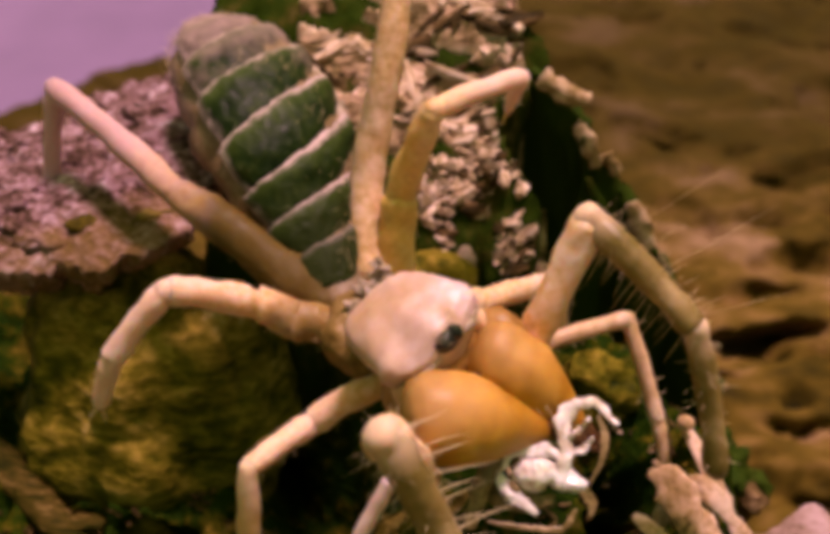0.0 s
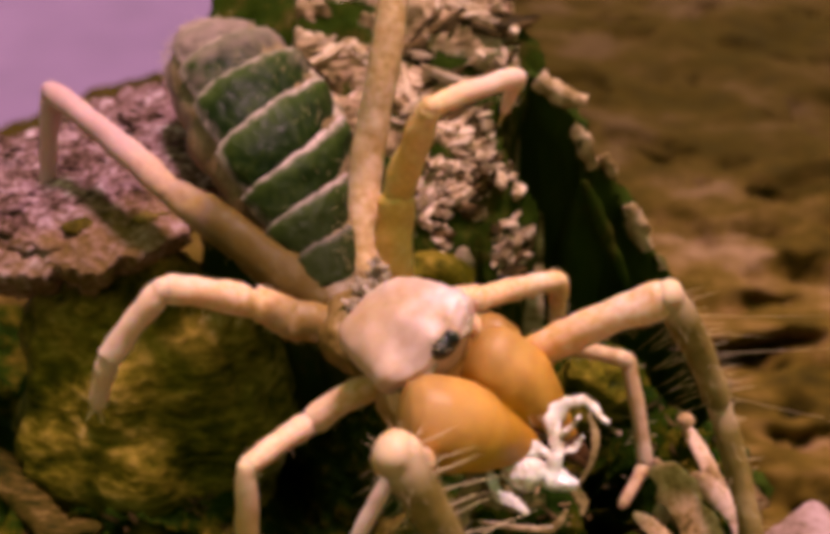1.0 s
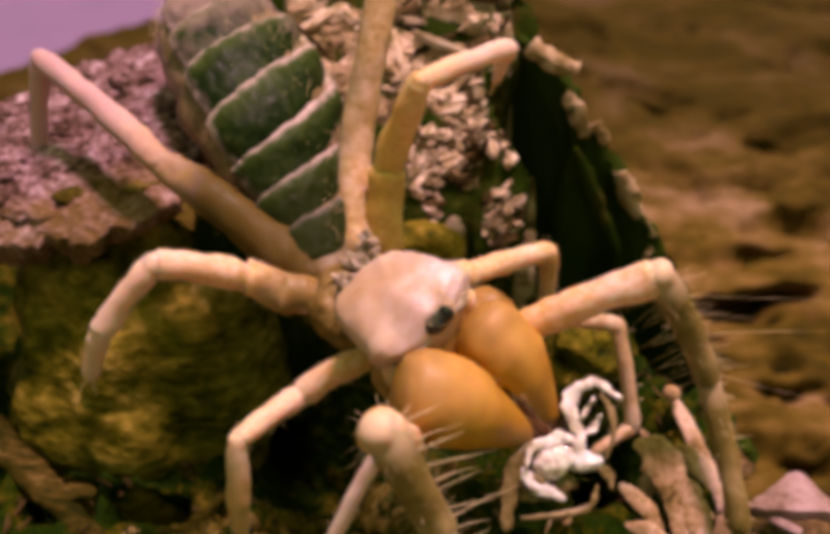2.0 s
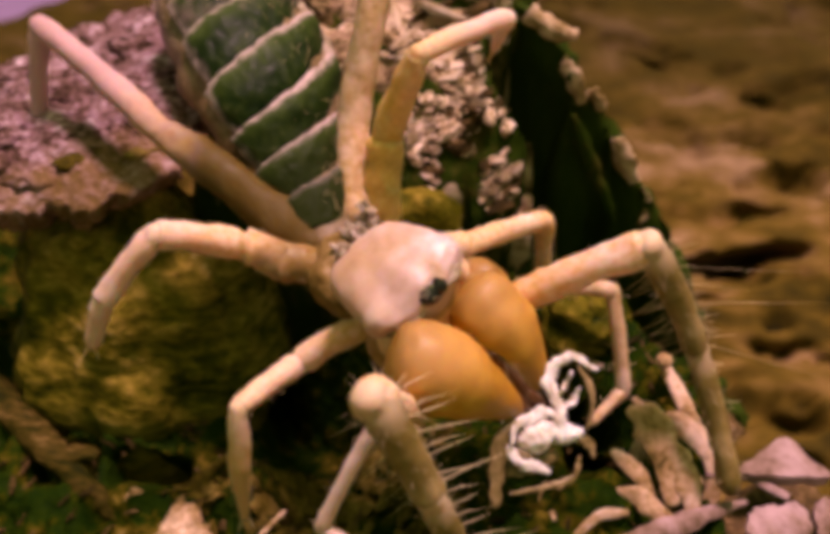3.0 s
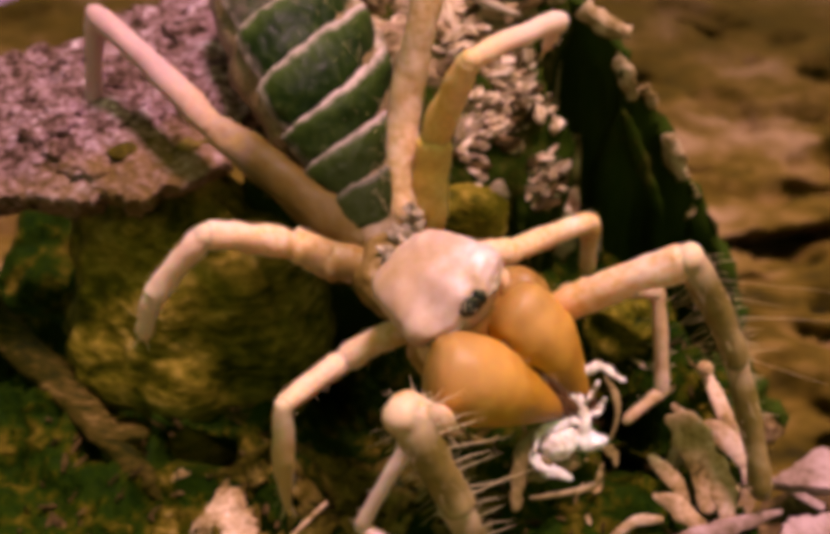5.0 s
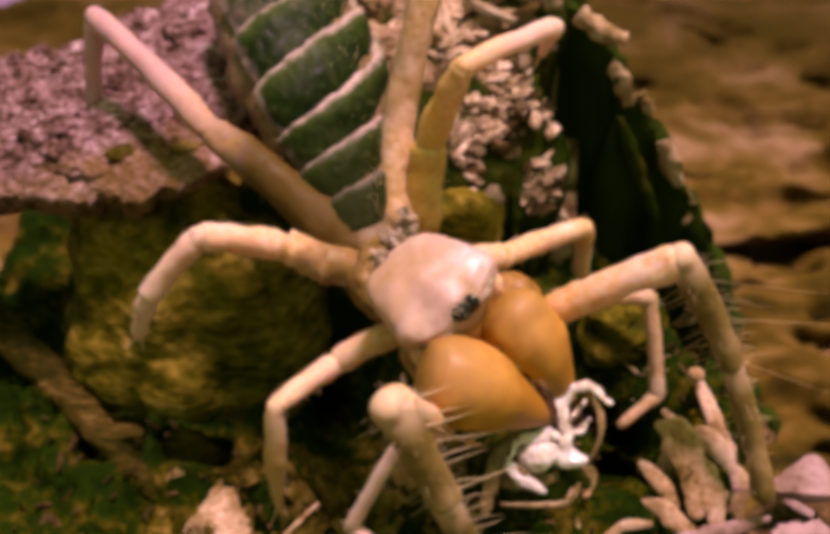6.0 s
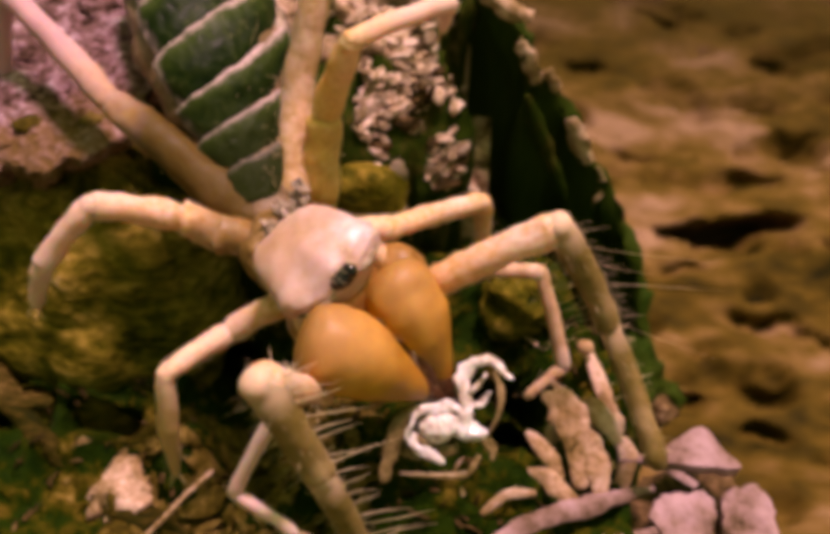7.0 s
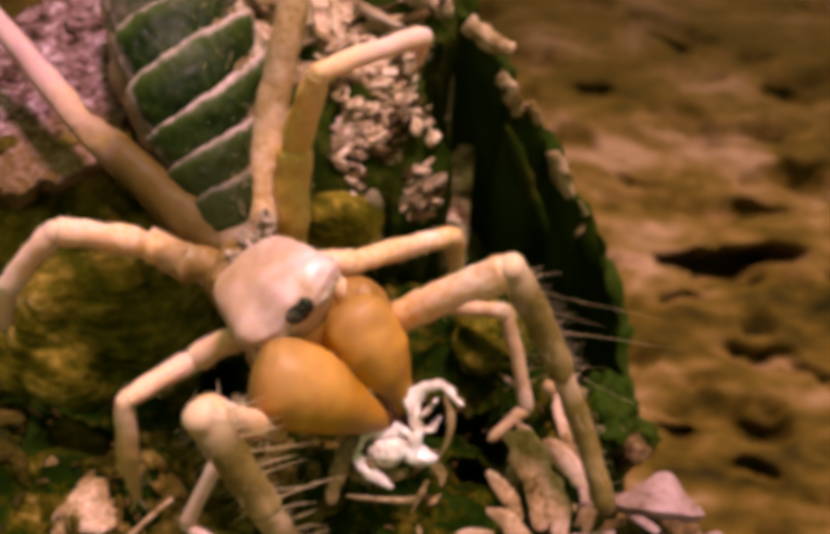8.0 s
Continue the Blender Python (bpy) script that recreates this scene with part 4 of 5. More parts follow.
def build_abdomen():
    axis = [(-5.4, -0.2, 1.6), (-6.4, 2.6, 2.4), (-8.2, 6.6, 4.3), (-10.4, 10.8, 6.8), (-13.2, 16.6, 8.4), (-15.8, 22.2, 9.2), (-17.2, 26.4, 8.8)]
    rad = [2.8, 4.2, 5.5, 6.5, 6.6, 5.6, 3.2]
    core = tube(bmesh.new(), axis, [r * 0.90 for r in rad], 36, 8, 0.68, rough=0.08, size=2.0)
    abdomen = part("abdomen", core, M_FLANK, spider, "pale olive-brown soft flanks")
    line = spline([Vector(p) for p in axis], rad, 10)
    BACK = V(0.30, -0.2, 1)

    def skin(f, a, lift):   # a place on the back: f along the body, a round it
        f = max(0.0, min(f, len(line) - 1.001))
        i = int(f)
        p = line[i][0].lerp(line[i + 1][0], f - i)
        r = line[i][1] + (line[i + 1][1] - line[i][1]) * (f - i)
        d = (line[min(i + 3, len(line) - 1)][0] - line[max(i - 3, 0)][0]).normalized()
        u = (BACK - d * d.dot(BACK)).normalized()
        return p, p + d.cross(u) * (r * lift * math.sin(a)) + u * (r * lift * 0.68 * math.cos(a))

    # swollen plates, each with a pale rolled hind lip over the next one
    cuts = [1, 12, 19.5, 26.5, 33.5, 40.5, 47, 53, 58]
    for n, (i0, i1) in enumerate(zip(cuts, cuts[1:])):
        half = radians(72 - 2 * n)
        grid, uvs, under = [], [], []
        for j in range(19):
            g = j / 18
            lift = 0.87 + 0.19 * math.sin(min(1.0, g / 0.78) * math.pi / 2) - 0.16 * ease(0.88, 1.0, g)
            row, uv, low = [], [], []
            for k in range(49):
                side = 2 * k / 48 - 1
                a = half * side
                bend = 5.2 * side + 3.0 * (1 - math.cos(a * 1.1))
                ragged = 0.25 * fbm((k * 0.35, n * 5.0, 0), 1.0, 3, 2.0)
                f = i0 - 1.2 + (i1 - i0 + 1.5) * g + bend + ragged * g
                edge = 1 - 0.075 * abs(side) ** 6
                p, q = skin(f, a, lift * edge)
                q = q + (q - p) * (0.028 * fbm(q, 0.7, 3, n) + 0.030 * fbm(q, 2.2, 2, n + 4.0))
                row.append(q)
                low.append(p.lerp(q, 0.90))
                uv.append(((side + 1) / 2, g))
            grid.append(row)
            under.append(low)
            uvs.append(uv)
        part("tergite", shell(grid, uvs, under), M_TERGITE, abdomen, "dark green-black swollen plate with a pale lip" if n < 5 else "pale washed tail plate")
    for k in range(18):   # loose skin where the plates end on the flank
        s = 1
        f, a = 12 + k * 2.4, s * radians((62 if s > 0 else 74) + 6 * math.sin(k * 2.1))
        pts = [skin(f + e, a + 0.10 * math.sin(k + e), 0.98)[1] for e in (-3.0, 0, 3.2)]
        part("side_fold", crumple(bmesh.new(), pts, (0.3, 1.0, 0.3), (0.8 * s, -0.2, 0.6), 0.35, 1.6, k, 0.3, 11, 9), M_MEMBRANE, abdomen, "wrinkled pale side fold")
    hair = bmesh.new()
    rnd = random.Random(6)
    for k in range(620):
        p, r = line[rnd.randrange(4, len(line) - 2) if k < 300 else rnd.randrange(38, len(line) - 1)]
        a = rnd.uniform(-1.5, 1.5)
        q = p + V(math.sin(a) * r * 0.9, -0.1 * r, math.cos(a) * r * 0.62)
        bristle(hair, q, q + V(rnd.gauss(0, 0.5), rnd.gauss(0, 0.5), rnd.uniform(0.4, 1.2)), 0.024)
    part("setae", hair, M_HAIR, abdomen, "short pale bristles")
    # the thorax between abdomen and head
    thorax = part("thorax", blob(bmesh.new(), (-3.4, -4.2, 1.6), (3.2, 3.6, 2.6), 0.12, 2.2, 4.0, 60, 40), M_THORAX, spider, "brown soft thorax")
    for k, pts in enumerate((((-4.2, -2.6, 4.6), (-3.3, -3.6, 5.3), (-2.4, -4.5, 5.5)), ((-3.4, -1.4, 4.4), (-2.6, -2.2, 5.2), (-1.7, -3.2, 5.4)), ((-4.8, -4.1, 4.4), (-4.0, -5.3, 5.0), (-3.0, -6.1, 5.2)),
                               ((-2.9, -0.2, 4.6), (-2.5, -1.2, 5.2), (-2.0, -2.0, 5.2)), ((-4.4, -5.0, 3.6), (-3.9, -6.3, 4.2), (-3.0, -7.2, 4.4)))):
        part("thorax_plate", crumple(bmesh.new(), pts, (0.3, 0.7, 0.4), (0, -0.4, 0.9), 0.9, 0.8, k * 2.0, 0.3, 11), M_MEMBRANE, thorax, "small crumpled pale plate")


HEAD_AT = V(0.1, -10.1, 7.2)
# the head's own space: x ahead, y to its left, z up
HEAD_TURN = Matrix(((0.62, 0.74, 0.05), (-0.76, 0.66, -0.22), (-0.10, 0.02, 0.97)))


def tidy(m):
    x = Vector(m.col[0]).normalized()
    z = Vector(m.col[2])
    z = (z - x * x.dot(z)).normalized()
    y = z.cross(x)
    return Matrix((x, y, z)).transposed()


def head_pose(dx=0.0, dy=0.0, dz=0.0, nod=0.0, yaw=0.0):
    m = tidy(HEAD_TURN).to_4x4()
    return Matrix.Translation((HEAD_AT + V(dx, dy, dz)) * MM) @ m @ pose(0, 0, 0, 12, nod, yaw + 10)


def build_head():
    # a shield, broad and blunt in front, narrow and rounded behind
    xs = (-5.2, -5.0, -4.5, -3.6, -2.2, -0.6, 1.0, 2.1, 2.9, 3.15, 3.2)
    ws = (0.5, 1.5, 2.5, 3.15, 3.55, 3.9, 4.2, 4.35, 4.1, 3.2, 1.4)
    hs = (0.3, 0.7, 1.1, 1.4, 1.6, 1.75, 1.85, 1.78, 1.45, 0.9, 0.3)
    bm = bmesh.new()
    rings = []
    for f in range(41):
        g = f / 40 * (len(xs) - 1)
        i, t = min(int(g), len(xs) - 2), g - min(int(g), len(xs) - 2)
        t2 = t * t * (3 - 2 * t) * 0.35 + t * 0.65
        x, w, h = (a[i] + (a[i + 1] - a[i]) * t2 for a in (xs, ws, hs))
        ring = []
        for k in range(44):
            a = 2 * math.pi * k / 44
            c, n = math.cos(a), math.sin(a)
            y, z = w * math.copysign(abs(c) ** 0.86, c), h * math.copysign(abs(n) ** 0.9, n)
            bow = 1.6 * (abs(y) / 4.4) ** 2.0 * ease(-1, 3, x)
            q = V(x - bow, y, z * (1.0 if n > 0 else 1.1) + (0.4 * math.exp(-(y / 1.2) ** 2) - 0.3 * math.exp(-((abs(y) - 2.1) / 0.9) ** 2) * ease(-1, 2, x)) * (n > 0) * ease(-3.5, 0, x))
            q += q.normalized() * (0.13 * fbm(q, 1.3, 3, 2.0) + 0.22 * fbm(q, 2.8, 2, 6.0))
            q.z -= 0.07 * max(0.0, -x) ** 2
            ring.append(bm.verts.new(q))
        rings.append(ring)
    for a, b in zip(rings, rings[1:]):
        for k in range(44):
            bm.faces.new((a[k], a[(k + 1) % 44], b[(k + 1) % 44], b[k]))
    bm.faces.new(rings[0])
    bm.faces.new(rings[-1])
    head = part("head", bm, M_HEAD, spider, "pinkish glossy head shield", head_pose())
    part("eye_mound", blob(bmesh.new(), (2.7, 0, 1.3), (0.85, 1.1, 0.75), 0.08, 0.8, 1.0, 24, 14), M_EYE, head, "black raised eye mound")
    for s in (-1, 1):
        part("eye", blob(bmesh.new(), (3.0, s * 0.52, 1.6), (0.6, 0.52, 0.58), 0.0, 1, 0, 20, 14), M_EYE, head, "glossy black eye")
        part("front_lobe", tube(bmesh.new(), [(3.1, s * 1.2, 0.9), (2.8, s * 2.2, 0.4), (1.9, s * 3.5, -0.2)], (0.14, 0.30, 0.18), 12, 4, 0.8, rough=0.3, size=0.6), M_MEMBRANE, head, "pale rim lobe")
        part("cheek", blob(bmesh.new(), (1.7, s * 3.2, -2.2), (1.3, 1.0, 1.9), 0.06, 1.2, s, 24, 16), M_LEG_FAR, head, "pale rounded cheek lobe")
    part("mouth_base", blob(bmesh.new(), (1.6, 0, -2.6), (2.2, 3.4, 2.2), 0.1, 2.0, 7.0, 36, 24), M_ROSTRUM, head, "brown-orange skin between head and jaws")
    for c, r in (((1.4, -2.6, -4.0), (2.4, 2.0, 2.2)), ((3.4, 3.6, -3.4), (2.4, 2.0, 2.2))):
        part("jaw_root", blob(bmesh.new(), c, r, 0.12, 2.0, c[0], 32, 20), M_ROSTRUM, head, "brown swollen skin at the jaw's root")
    hair = bmesh.new()
    rnd = random.Random(3)
    for _ in range(60):
        y = rnd.uniform(-3.5, 3.5)
        p = V(rnd.uniform(1.5, 3.5), y, 2.0)
        bristle(hair, p, p + V(rnd.uniform(0.2, 0.8), rnd.gauss(0, 0.3), rnd.uniform(0.2, 0.8)), 0.025)
    part("setae", hair, M_HAIR, head, "fine pale bristles")
    return head


def build_chelicera(side):
    """A swollen jaw that narrows to a fang; x ahead, from its hinge."""
    bm = tube(bmesh.new(), [(-2.0, 0, -0.4), (-1.0, 0, -0.1), (0.9, 0, 0.1), (2.8, 0, 0.1), (4.8, 0, 0.0), (6.7, 0, 0.0), (8.2, 0, -0.1)],
              (2.4, 2.85, 2.95, 2.5, 1.82, 1.08, 0.42), 36, 7, 1.0, cap=0.35, rough=0.06, size=2.4, seed=side + 3)
    if side > 0:
        bmesh.ops.scale(bm, vec=(0.93, 0.90, 0.90), verts=bm.verts)
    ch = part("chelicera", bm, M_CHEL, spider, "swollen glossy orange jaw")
    part("fixed_finger", tube(bmesh.new(), [(6.6, -side * 0.25, -0.1), (7.6, -side * 0.2, -0.1), (8.7, 0, -0.2), (9.6, side * 0.2, -0.7)], (1.0, 0.85, 0.45, 0.08), 16, 5), M_FANG, ch, "dark curved fang")
    rise = 0.9 if side < 0 else 0.0
    part("movable_finger", tube(bmesh.new(), [(1.6, -side * 2.6, 0.5 + rise), (3.4, -side * 2.35, 0.6 + rise), (5.2, -side * 1.8, 0.55 + 0.7 * rise), (7.2, -side * 1.1, 0.35 + 0.3 * rise), (9.6, -side * 0.15, -0.5)], (0.12, 0.36, 0.5, 0.5, 0.12), 14, 5), M_FANG, ch, "dark lower fang")
    hair = bmesh.new()
    rnd = random.Random(20 + side)
    for _ in range(60):
        x = rnd.uniform(2.0, 8.0)
        r = 2.3 * (1 - ease(3, 8.5, x)) + 0.4
        a = rnd.uniform(-0.6, 0.9)
        p = V(x, -side * r * math.cos(a) * 0.93, r * math.sin(a) * 0.9)
        bristle(hair, p, p + V(rnd.uniform(0.2, 0.8), -side * rnd.uniform(0.2, 0.8), rnd.uniform(-0.2, 0.5)), 0.02)
    part("setae", hair, M_HAIR, ch, "stiff bristles along the inner edge")
    return ch


def aim(a, b, up=(0, 0, 1)):
    """The pose at a (mm) whose x axis points to b."""
    a, b = Vector(a), Vector(b)
    x = (b - a).normalized()
    z = Vector(up) - x * x.dot(Vector(up))
    z = z.normalized() if z.length > 1e-3 else x.orthogonal().normalized()
    return Matrix.Translation(a * MM) @ Matrix((x, z.cross(x), z)).transposed().to_4x4()


def jointed(name, lengths, radii, material, label, hairs, shin=None):
    """A moving limb: its first article, with the others as parts on it. Each runs along its own x axis."""
    names = (name, "tibia", "tarsus")
    obs, tufts = [], []
    for i, (n, ra, rb) in enumerate(zip(lengths, radii, radii[1:])):
        ob = part(names[i], segment((0, 0, 0), (n, 0, 0), ra, rb), shin if shin and i else material, spider if i == 0 else obs[0], label if i == 0 else "")
        obs.append(ob)
        for k, (count, long, toward) in enumerate(hairs[i]):
            bm = bristles((0, 0, 0), (n, 0, 0), (ra + rb) / 2, count, long, toward, 30 + i + 7 * k, 0.35, 0.065 if k == 0 and long > 4 else 0.04 if k == 0 else 0.022)
            tufts.append((i, part("setae", bm, M_HAIR, obs[0], "long stiff bristles" if k == 0 else "fine pale bristles")))
    return obs, tufts


def limb_rows(lengths, rows):
    """From rows of seconds and the joints' places: rows for each article, the later ones in the first one's space."""
    out = [[] for _ in lengths]
    for t, *js in rows:
        a = Vector(js[0])
        first = None
        for i, n in enumerate(lengths):
            m = aim(a, js[i + 1], (0.25, -0.3, 1.0))
            out[i].append((t, m if first is None else first.inverted() @ m))
            first = m if first is None else first
            a = a + (Vector(js[i + 1]) - a).normalized() * n
    return out


def build_spider():
    build_abdomen()
    head = build_head()
    left, right = build_chelicera(-1), build_chelicera(1)
    leg("hind_leg", [(-6.6, -0.9, 1.0, 2.1), (-17.8, 5.2, 7.2, 1.15), (-28.7, 15.5, 10.2, 0.9), (-30.3, 14.1, 1.9, 0.6)], M_HIND, "long pale hind leg with a brown thigh, over the ledge")
    leg("third_leg", [(-5.6, -3.3, 1.0, 1.4), (-8.8, -3.2, 1.8, 1.5), (-11.1, -3.4, 3.5, 1.22), (-16.7, -5.8, 6.7, 0.95), (-20.8, -7.3, 1.9, 0.84), (-22.3, -7.1, -2.5, 0.6)], M_THIRD, "pale bent walking leg")
    leg("second_leg", [(-2.6, -8.0, 0.2, 1.1), (-7.1, -8.6, -2.9, 0.95), (-11.1, -13.4, -2.4, 0.72), (-11.4, -14.5, -7.1, 0.8, 1), (-11.5, -15.0, -12.6, 0.35)], M_LEG, "pale bent walking leg")
    leg("first_leg", [(0.6, -16.4, 0.6, 0.5), (-1.6, -18.9, 2.4, 0.55), (-5.2, -20.9, -5.6, 0.5), (-1.0, -22.5, -7.6, 0.4)], M_FRONT, "thin pale feeler leg")
    leg("second_leg", [(1.8, -5.6, 5.0, 1.0), (4.4, -5.0, 5.0, 0.9), (11.2, 3.6, 0.0, 0.8), (11.6, 4.3, -5.8, 0.6)], M_LEG, "pale bent walking leg")
    leg("third_leg", [(-1.6, 1.6, 0.0, 1.5), (-1.1, 4.2, 7.6, 1.3), (1.3, 3.6, 15.2, 0.85), (7.9, 10.8, 13.7, 0.75), (7.4, 13.5, 9.5, 0.4)], M_LEG_FAR, "ochre walking leg braced on the log")
    leg("hind_leg", [(-3.4, 1.4, 2.4, 1.35), (-3.6, 6.8, 7.2, 1.3, 1), (-1.9, 10.9, 15.4, 1.2, 1), (-1.2, 14.4, 19.8, 1.05), (-0.9, 16.2, 22.0, 1.05)], M_RAISED, "ochre hind leg raised over the log")
    return head, left, right


# ---------------------------------------------------------------- the prey
def build_prey():
    prey = tagged(new("prey_insect"), "crumpled white and tan insect remains held in the jaws", "insect")
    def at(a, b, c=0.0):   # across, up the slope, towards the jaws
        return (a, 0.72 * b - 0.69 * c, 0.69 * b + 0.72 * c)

    part("body", blob(bmesh.new(), (-0.1, 0, 0), (1.35, 1.15, 1.25), 0.18, 1.1, 2.0, 48, 32), M_PREY, prey, "glossy white torn body")
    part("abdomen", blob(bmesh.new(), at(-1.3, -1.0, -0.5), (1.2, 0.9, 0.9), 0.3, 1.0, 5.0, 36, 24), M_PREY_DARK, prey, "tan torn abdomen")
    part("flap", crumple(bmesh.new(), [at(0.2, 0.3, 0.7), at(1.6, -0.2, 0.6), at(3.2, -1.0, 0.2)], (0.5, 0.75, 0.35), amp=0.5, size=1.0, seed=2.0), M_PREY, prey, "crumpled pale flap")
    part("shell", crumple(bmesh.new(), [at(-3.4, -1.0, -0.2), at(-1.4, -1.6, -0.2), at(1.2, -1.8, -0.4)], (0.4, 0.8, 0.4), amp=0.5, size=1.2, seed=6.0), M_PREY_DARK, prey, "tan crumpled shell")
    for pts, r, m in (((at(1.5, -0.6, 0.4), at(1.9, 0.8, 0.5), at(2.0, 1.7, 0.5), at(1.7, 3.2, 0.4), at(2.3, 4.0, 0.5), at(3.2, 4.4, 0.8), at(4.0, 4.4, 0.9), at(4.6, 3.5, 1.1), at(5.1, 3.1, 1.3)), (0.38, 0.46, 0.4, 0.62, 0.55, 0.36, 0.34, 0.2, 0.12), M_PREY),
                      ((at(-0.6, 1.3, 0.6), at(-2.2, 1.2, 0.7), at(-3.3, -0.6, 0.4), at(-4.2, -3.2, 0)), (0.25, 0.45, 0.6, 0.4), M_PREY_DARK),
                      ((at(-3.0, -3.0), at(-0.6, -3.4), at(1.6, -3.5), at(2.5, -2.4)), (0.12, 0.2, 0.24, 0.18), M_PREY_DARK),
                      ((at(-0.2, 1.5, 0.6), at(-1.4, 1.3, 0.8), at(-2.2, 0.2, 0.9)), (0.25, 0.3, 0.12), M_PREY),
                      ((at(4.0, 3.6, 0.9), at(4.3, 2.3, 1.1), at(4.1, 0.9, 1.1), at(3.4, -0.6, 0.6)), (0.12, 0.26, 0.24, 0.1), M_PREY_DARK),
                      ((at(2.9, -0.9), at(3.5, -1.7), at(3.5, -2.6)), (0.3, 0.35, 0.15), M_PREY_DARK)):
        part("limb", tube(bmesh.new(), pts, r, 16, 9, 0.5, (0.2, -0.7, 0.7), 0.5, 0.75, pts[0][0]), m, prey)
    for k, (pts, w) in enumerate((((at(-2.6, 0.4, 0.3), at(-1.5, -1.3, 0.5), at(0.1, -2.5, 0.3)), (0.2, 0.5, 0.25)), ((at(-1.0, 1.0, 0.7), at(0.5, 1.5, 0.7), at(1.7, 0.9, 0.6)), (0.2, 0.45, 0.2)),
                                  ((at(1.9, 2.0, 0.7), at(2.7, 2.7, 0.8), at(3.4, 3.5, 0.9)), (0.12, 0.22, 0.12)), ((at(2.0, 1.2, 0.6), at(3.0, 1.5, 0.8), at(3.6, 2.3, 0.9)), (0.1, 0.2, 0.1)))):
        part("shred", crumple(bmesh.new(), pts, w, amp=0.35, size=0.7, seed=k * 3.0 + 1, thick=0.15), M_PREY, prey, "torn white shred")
    prey.matrix_basis = pose(0.0085, -0.0162, -0.0026)
    return prey


build_setting()
build_log()
build_rocks()
HEAD, JAW_L, JAW_R = build_spider()
PALP_N = (11.0, 9.6, 10.5)
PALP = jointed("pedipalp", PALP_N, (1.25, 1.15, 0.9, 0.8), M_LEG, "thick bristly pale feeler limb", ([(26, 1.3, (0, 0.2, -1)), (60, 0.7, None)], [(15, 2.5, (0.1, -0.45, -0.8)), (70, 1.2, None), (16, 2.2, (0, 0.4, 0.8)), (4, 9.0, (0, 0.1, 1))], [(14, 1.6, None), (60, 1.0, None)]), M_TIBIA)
FEEL_N = (7.4, 8.0, 3.6)
FEEL = jointed("first_leg", FEEL_N, (0.65, 0.6, 0.55, 0.4), M_FEEL, "thin pale feeler leg", ([(16, 0.9, None)], [(20, 1.0, None)], [(8, 0.8, None)]))
NEAR_N = (11.0, 8.0, 9.0)
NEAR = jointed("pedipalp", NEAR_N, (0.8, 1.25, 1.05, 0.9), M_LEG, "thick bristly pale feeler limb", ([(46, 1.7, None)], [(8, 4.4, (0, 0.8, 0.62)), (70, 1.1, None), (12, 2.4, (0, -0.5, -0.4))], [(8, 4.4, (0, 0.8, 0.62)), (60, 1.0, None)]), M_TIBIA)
PREY = build_prey()


# ---------------------------------------------------------------- what moves
HEAD_ROWS = [  # seconds, then the head's shift in millimetres, nod and turn in degrees
    (0.0, 0.0, 0.0, 0.0, 0, 0), (0.5, 0.4, -0.1, -0.1, 0, 1), (1.0, -0.2, -0.4, -0.5, 2, 0), (1.5, 0.0, -0.1, -0.2, 2, -1), (2.0, 0.2, -0.2, -0.4, 1, 0),
    (3.5, -0.1, -0.1, -0.2, 1, 0), (4.0, 0.5, 0.0, 0.0, 0, 0), (4.5, -0.3, -0.2, -0.3, 0, 1), (6.0, -0.1, -0.2, -0.3, 1, 0), (6.5, 0.0, 0.0, 0.1, 0, 0),
    (7.0, 0.0, -0.2, -0.3, 0, 0), (7.5, -0.1, -0.1, -0.2, 0, 0), (8.0, 0.1, -0.1, -0.2, 0, 0)]
PALP_BASE = (7.2, -8.4, 2.6)
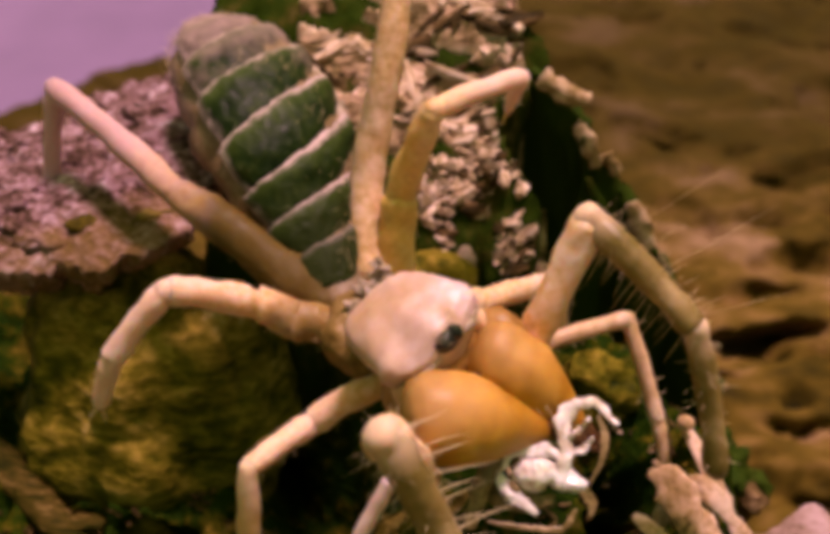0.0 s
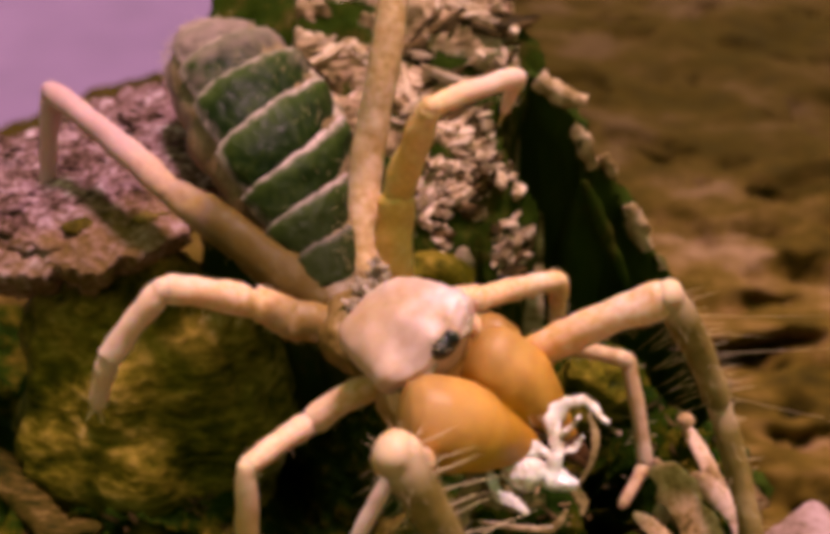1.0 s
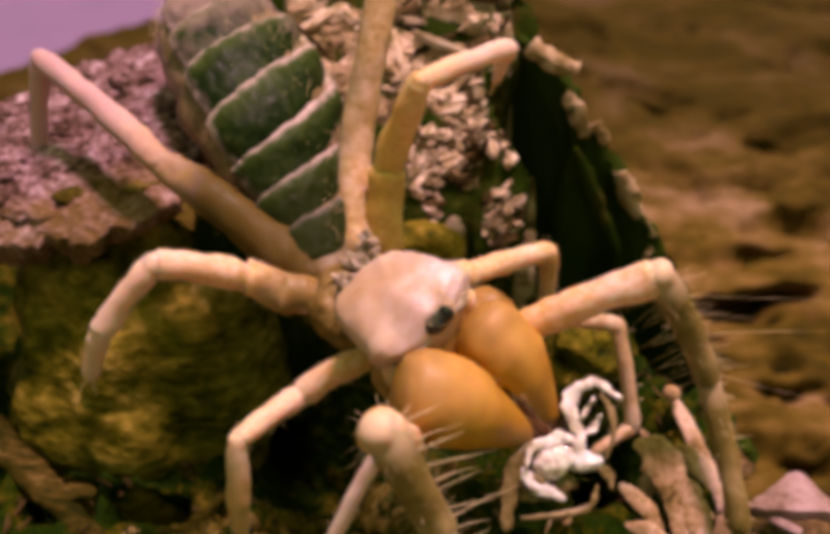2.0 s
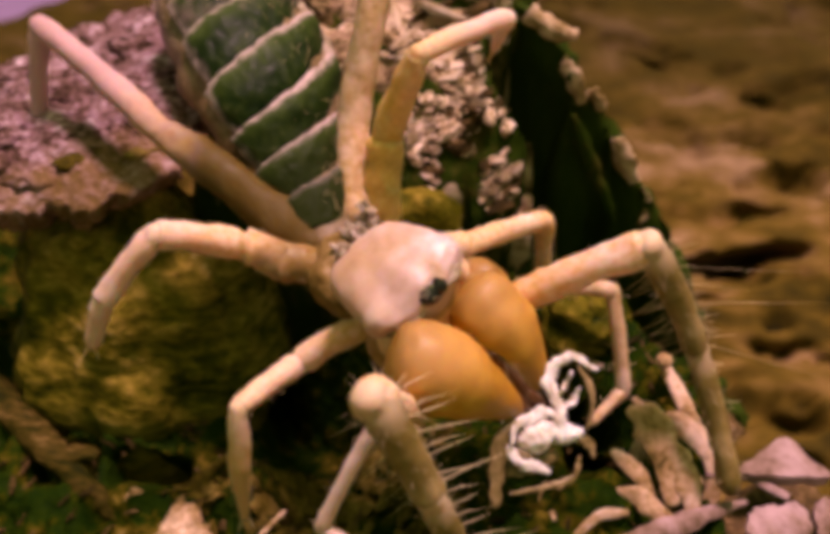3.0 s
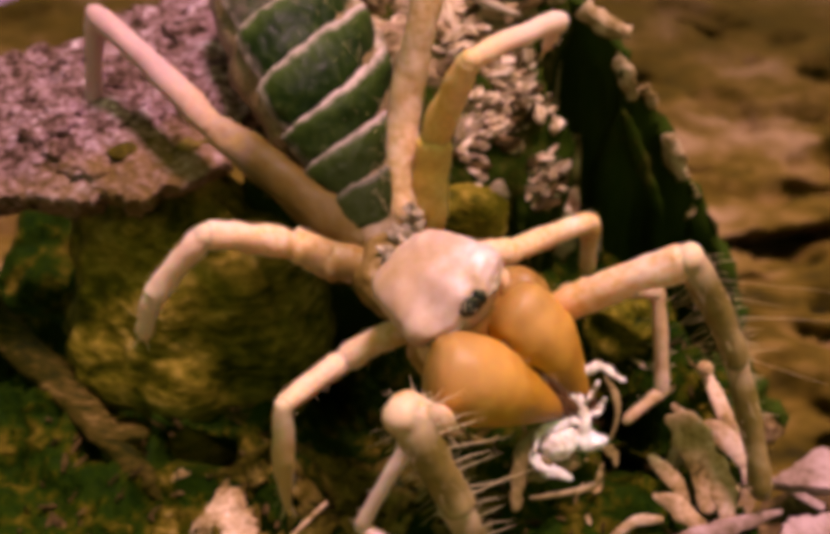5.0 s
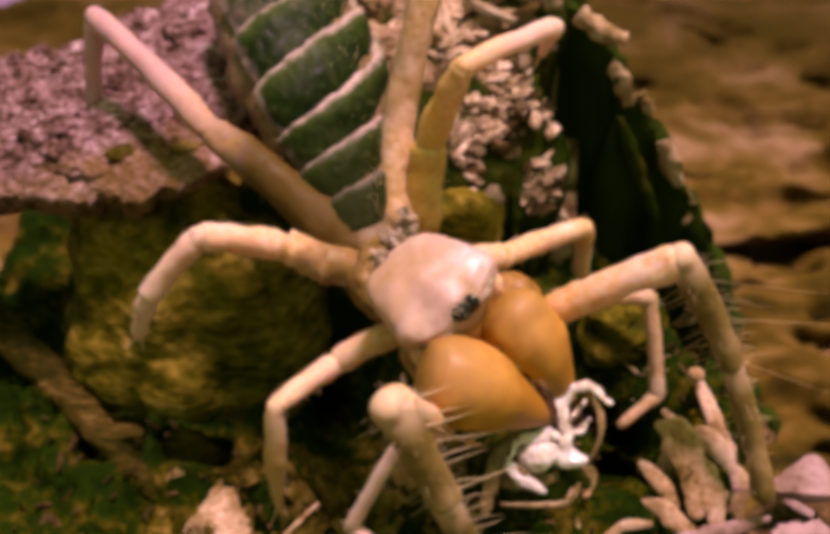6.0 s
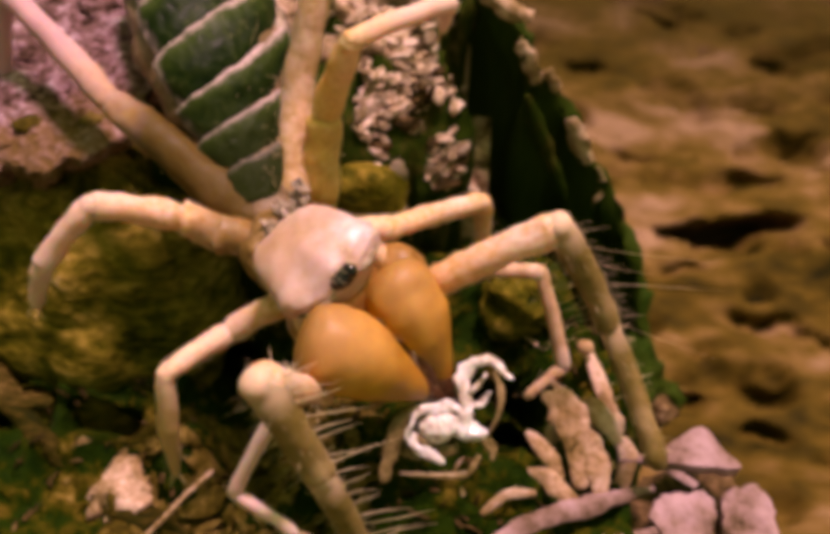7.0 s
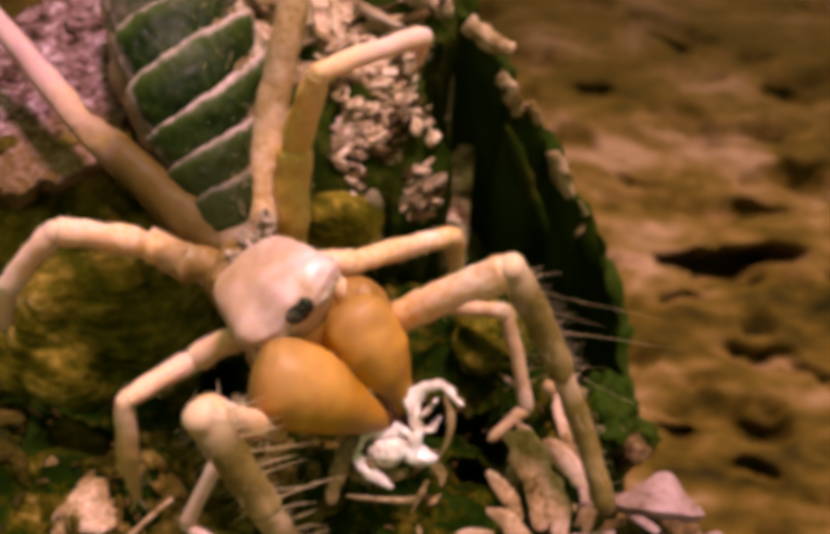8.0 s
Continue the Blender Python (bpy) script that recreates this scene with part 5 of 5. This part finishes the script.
PALP_ROWS = [
    (0, PALP_BASE, (11.1, -5.6, 12.4), (19.3, -12.2, 6.6), (21.0, -15.2, -6.4)),
    (0.2, PALP_BASE, (12.0, -7.6, 12.5), (18.6, -13.0, 4.6), (21.6, -15.3, -6.5)),
    (0.3, PALP_BASE, (12.7, -8.7, 12.3), (18.7, -12.7, 3.6), (22.0, -15.1, -6.3)),
    (0.4, PALP_BASE, (14.2, -9.1, 11.3), (18.9, -12.0, 2.8), (22.0, -15.0, -6.0)),
    (0.5, PALP_BASE, (14.6, -9.9, 10.9), (19.0, -11.6, 2.4), (21.9, -14.8, -5.8)),
    (0.7, PALP_BASE, (15.5, -9.5, 10.1), (19.4, -11.0, 2.0), (21.9, -14.8, -5.8)),
    (1.0, PALP_BASE, (16.2, -9.8, 9.2), (19.7, -10.4, 1.8), (22.1, -14.3, -5.2)),
    (1.5, PALP_BASE, (16.1, -10.3, 9.2), (19.7, -10.0, 1.8), (21.8, -14.2, -5.1)),
    (2.0, PALP_BASE, (16.7, -9.1, 8.6), (20.2, -10.0, 1.2), (22.5, -15.0, -6.0)),
    (3.5, PALP_BASE, (16.0, -9.7, 9.5), (19.5, -10.7, 2.1), (22.2, -14.0, -4.8)),
    (4.0, PALP_BASE, (16.3, -9.0, 9.2), (19.9, -10.2, 1.9), (22.6, -14.4, -5.2)),
    (4.5, PALP_BASE, (15.7, -9.9, 9.8), (19.4, -11.0, 2.4), (22.0, -14.3, -5.2)),
    (6.0, PALP_BASE, (16.2, -8.6, 9.4), (19.9, -10.4, 2.3), (22.9, -14.0, -4.8)),
    (6.5, PALP_BASE, (16.2, -8.7, 9.4), (20.0, -10.1, 2.3), (23.0, -13.6, -4.2)),
    (7.0, PALP_BASE, (16.3, -8.0, 9.2), (19.8, -9.1, 1.9), (23.1, -13.4, -4.0)),
    (7.5, PALP_BASE, (16.6, -7.7, 8.7), (20.1, -8.8, 1.4), (23.6, -13.7, -4.4)),
    (8.0, PALP_BASE, (15.8, -8.7, 9.8), (19.2, -10.2, 2.6), (22.6, -13.8, -4.5))]
FEEL_BASE = (8.8, -5.2, 1.4)
FEEL_ROWS = [
    (0, FEEL_BASE, (15.6, -1.9, 1.0), (18.5, -7.1, -7.3), (18.6, -8.5, -9.5)),
    (0.5, FEEL_BASE, (16.0, -3.0, -0.5), (17.2, -7.3, -7.5), (17.0, -9.1, -9.3)),
    (1.0, FEEL_BASE, (15.9, -3.9, -1.6), (16.8, -7.0, -7.3), (16.0, -9.0, -9.2)),
    (1.5, FEEL_BASE, (15.9, -3.8, -1.5), (16.6, -7.0, -7.3), (15.8, -8.6, -8.8)),
    (2.0, FEEL_BASE, (16.2, -3.5, -1.1), (17.0, -7.0, -7.3), (15.1, -8.5, -8.4)),
    (3.5, FEEL_BASE, (16.1, -3.3, -0.8), (16.7, -7.3, -7.6), (14.8, -9.2, -8.4)),
    (4.5, FEEL_BASE, (16.5, -3.1, -0.6), (16.7, -7.4, -7.7), (13.6, -9.4, -8.7)),
    (6.5, FEEL_BASE, (16.9, -3.0, -0.5), (17.6, -7.4, -7.8), (13.6, -9.7, -9.1)),
    (7.0, FEEL_BASE, (17.2, -3.1, -0.6), (18.4, -7.4, -7.7), (12.8, -10.6, -10.2)),
    (8.0, FEEL_BASE, (16.7, -3.2, -0.7), (18.2, -7.6, -8.0), (14.0, -10.3, -9.8))]
NEAR_KNEE = [(0, -1.7, -22.5, 10.3), (1.0, -1.0, -23.4, 9.1), (1.5, -1.4, -23.4, 9.1), (2.0, -1.1, -23.2, 9.4), (3.5, -1.7, -22.9, 9.8), (4.0, -1.0, -23.1, 9.6),
             (4.5, -1.7, -23.1, 9.5), (6.0, -2.2, -22.5, 10.3), (6.5, -2.0, -23.1, 9.6), (7.0, -1.7, -23.0, 9.7), (7.5, -1.6, -23.3, 9.3), (8.0, -1.6, -22.8, 9.9)]
PREY_ROWS = [(0, 7.6, -16.1, 0.2, 0), (0.5, 7.1, -16.3, -0.1, 2), (1.0, 7.0, -16.2, 0.0, 0), (1.5, 8.1, -16.1, -2.7, 8), (2.0, 9.9, -15.6, -2.0, 18), (3.5, 8.9, -16.3, -2.9, 24),
             (4.0, 9.7, -16.7, -3.4, 20), (4.5, 9.0, -15.8, -2.3, 26), (6.0, 7.5, -16.2, -2.8, 12), (6.5, 7.5, -16.6, -3.2, 16), (7.0, 8.8, -16.3, -2.9, 10), (7.5, 8.7, -16.3, -2.9, 6), (8.0, 8.3, -15.7, -2.1, 10)]
# the jaws' hinges and tips at rest
JAWS = {-1: (1.9, -15.5, 4.5), 1: (5.9, -10.9, 4.6)}
# seconds, the nearer jaw's tip, the farther jaw's tip
TIPS = [(0.0, (8.1, -13.6, 1.5), (9.9, -11.7, 1.0)), (0.5, (8.2, -13.8, 1.2), (9.9, -12.0, 0.8)), (1.0, (7.5, -14.4, 0.4), (9.5, -12.3, 0.0)), (1.5, (6.8, -15.0, -0.4), (9.5, -12.1, -0.2)),
        (2.0, (7.7, -14.7, -0.1), (9.5, -12.6, -0.5)), (3.5, (7.6, -15.1, -0.6), (9.5, -12.7, -0.8)), (4.0, (8.0, -15.1, -0.5), (9.8, -12.5, -0.9)), (4.5, (7.6, -14.7, 0.0), (9.4, -12.7, -0.5)),
        (6.0, (7.0, -14.7, 0.0), (9.1, -12.6, -0.8)), (6.5, (7.0, -15.2, -0.7), (9.0, -12.8, -1.1)), (7.0, (7.2, -14.9, -0.5), (8.7, -13.1, -1.1)), (7.5, (7.1, -15.3, -0.7), (8.6, -13.3, -1.2)), (8.0, (7.5, -14.6, -0.2), (8.8, -12.9, -1.0))]


def key_limb(limb, rows):
    obs, tufts = limb
    for ob, r in zip(obs, rows):
        walk(ob, r)
    for i, ob in tufts:
        if i:
            walk(ob, rows[i])


def motions():
    walk(HEAD, [(t, head_pose(*k)) for t, *k in HEAD_ROWS])
    for jaw, side, pick in ((JAW_L, -1, 0), (JAW_R, 1, 1)):
        walk(jaw, [(t, aim(Vector(JAWS[side]) + V(dx, dy, dz), tips[pick], (0.1, -0.3, 1.0))) for (t, dx, dy, dz, *_), (_, *tips) in zip(HEAD_ROWS, TIPS)])
    for obs, lengths, rows in ((PALP, PALP_N, PALP_ROWS), (FEEL, FEEL_N, FEEL_ROWS)):
        key_limb(obs, limb_rows(lengths, rows))
    base = (0.9, -17.0, 1.0)
    rows = [(t, base, (x, y, z), (x + 3.0, y - 1.3, z - 6.5), (x + 5.2, y - 1.6, z - 14)) for t, x, y, z in NEAR_KNEE]
    key_limb(NEAR, limb_rows(NEAR_N, rows))
    walk(PREY, [(t, pose(x * MM, y * MM, z * MM, 0, 0, a)) for t, x, y, z, a in PREY_ROWS])


motions()
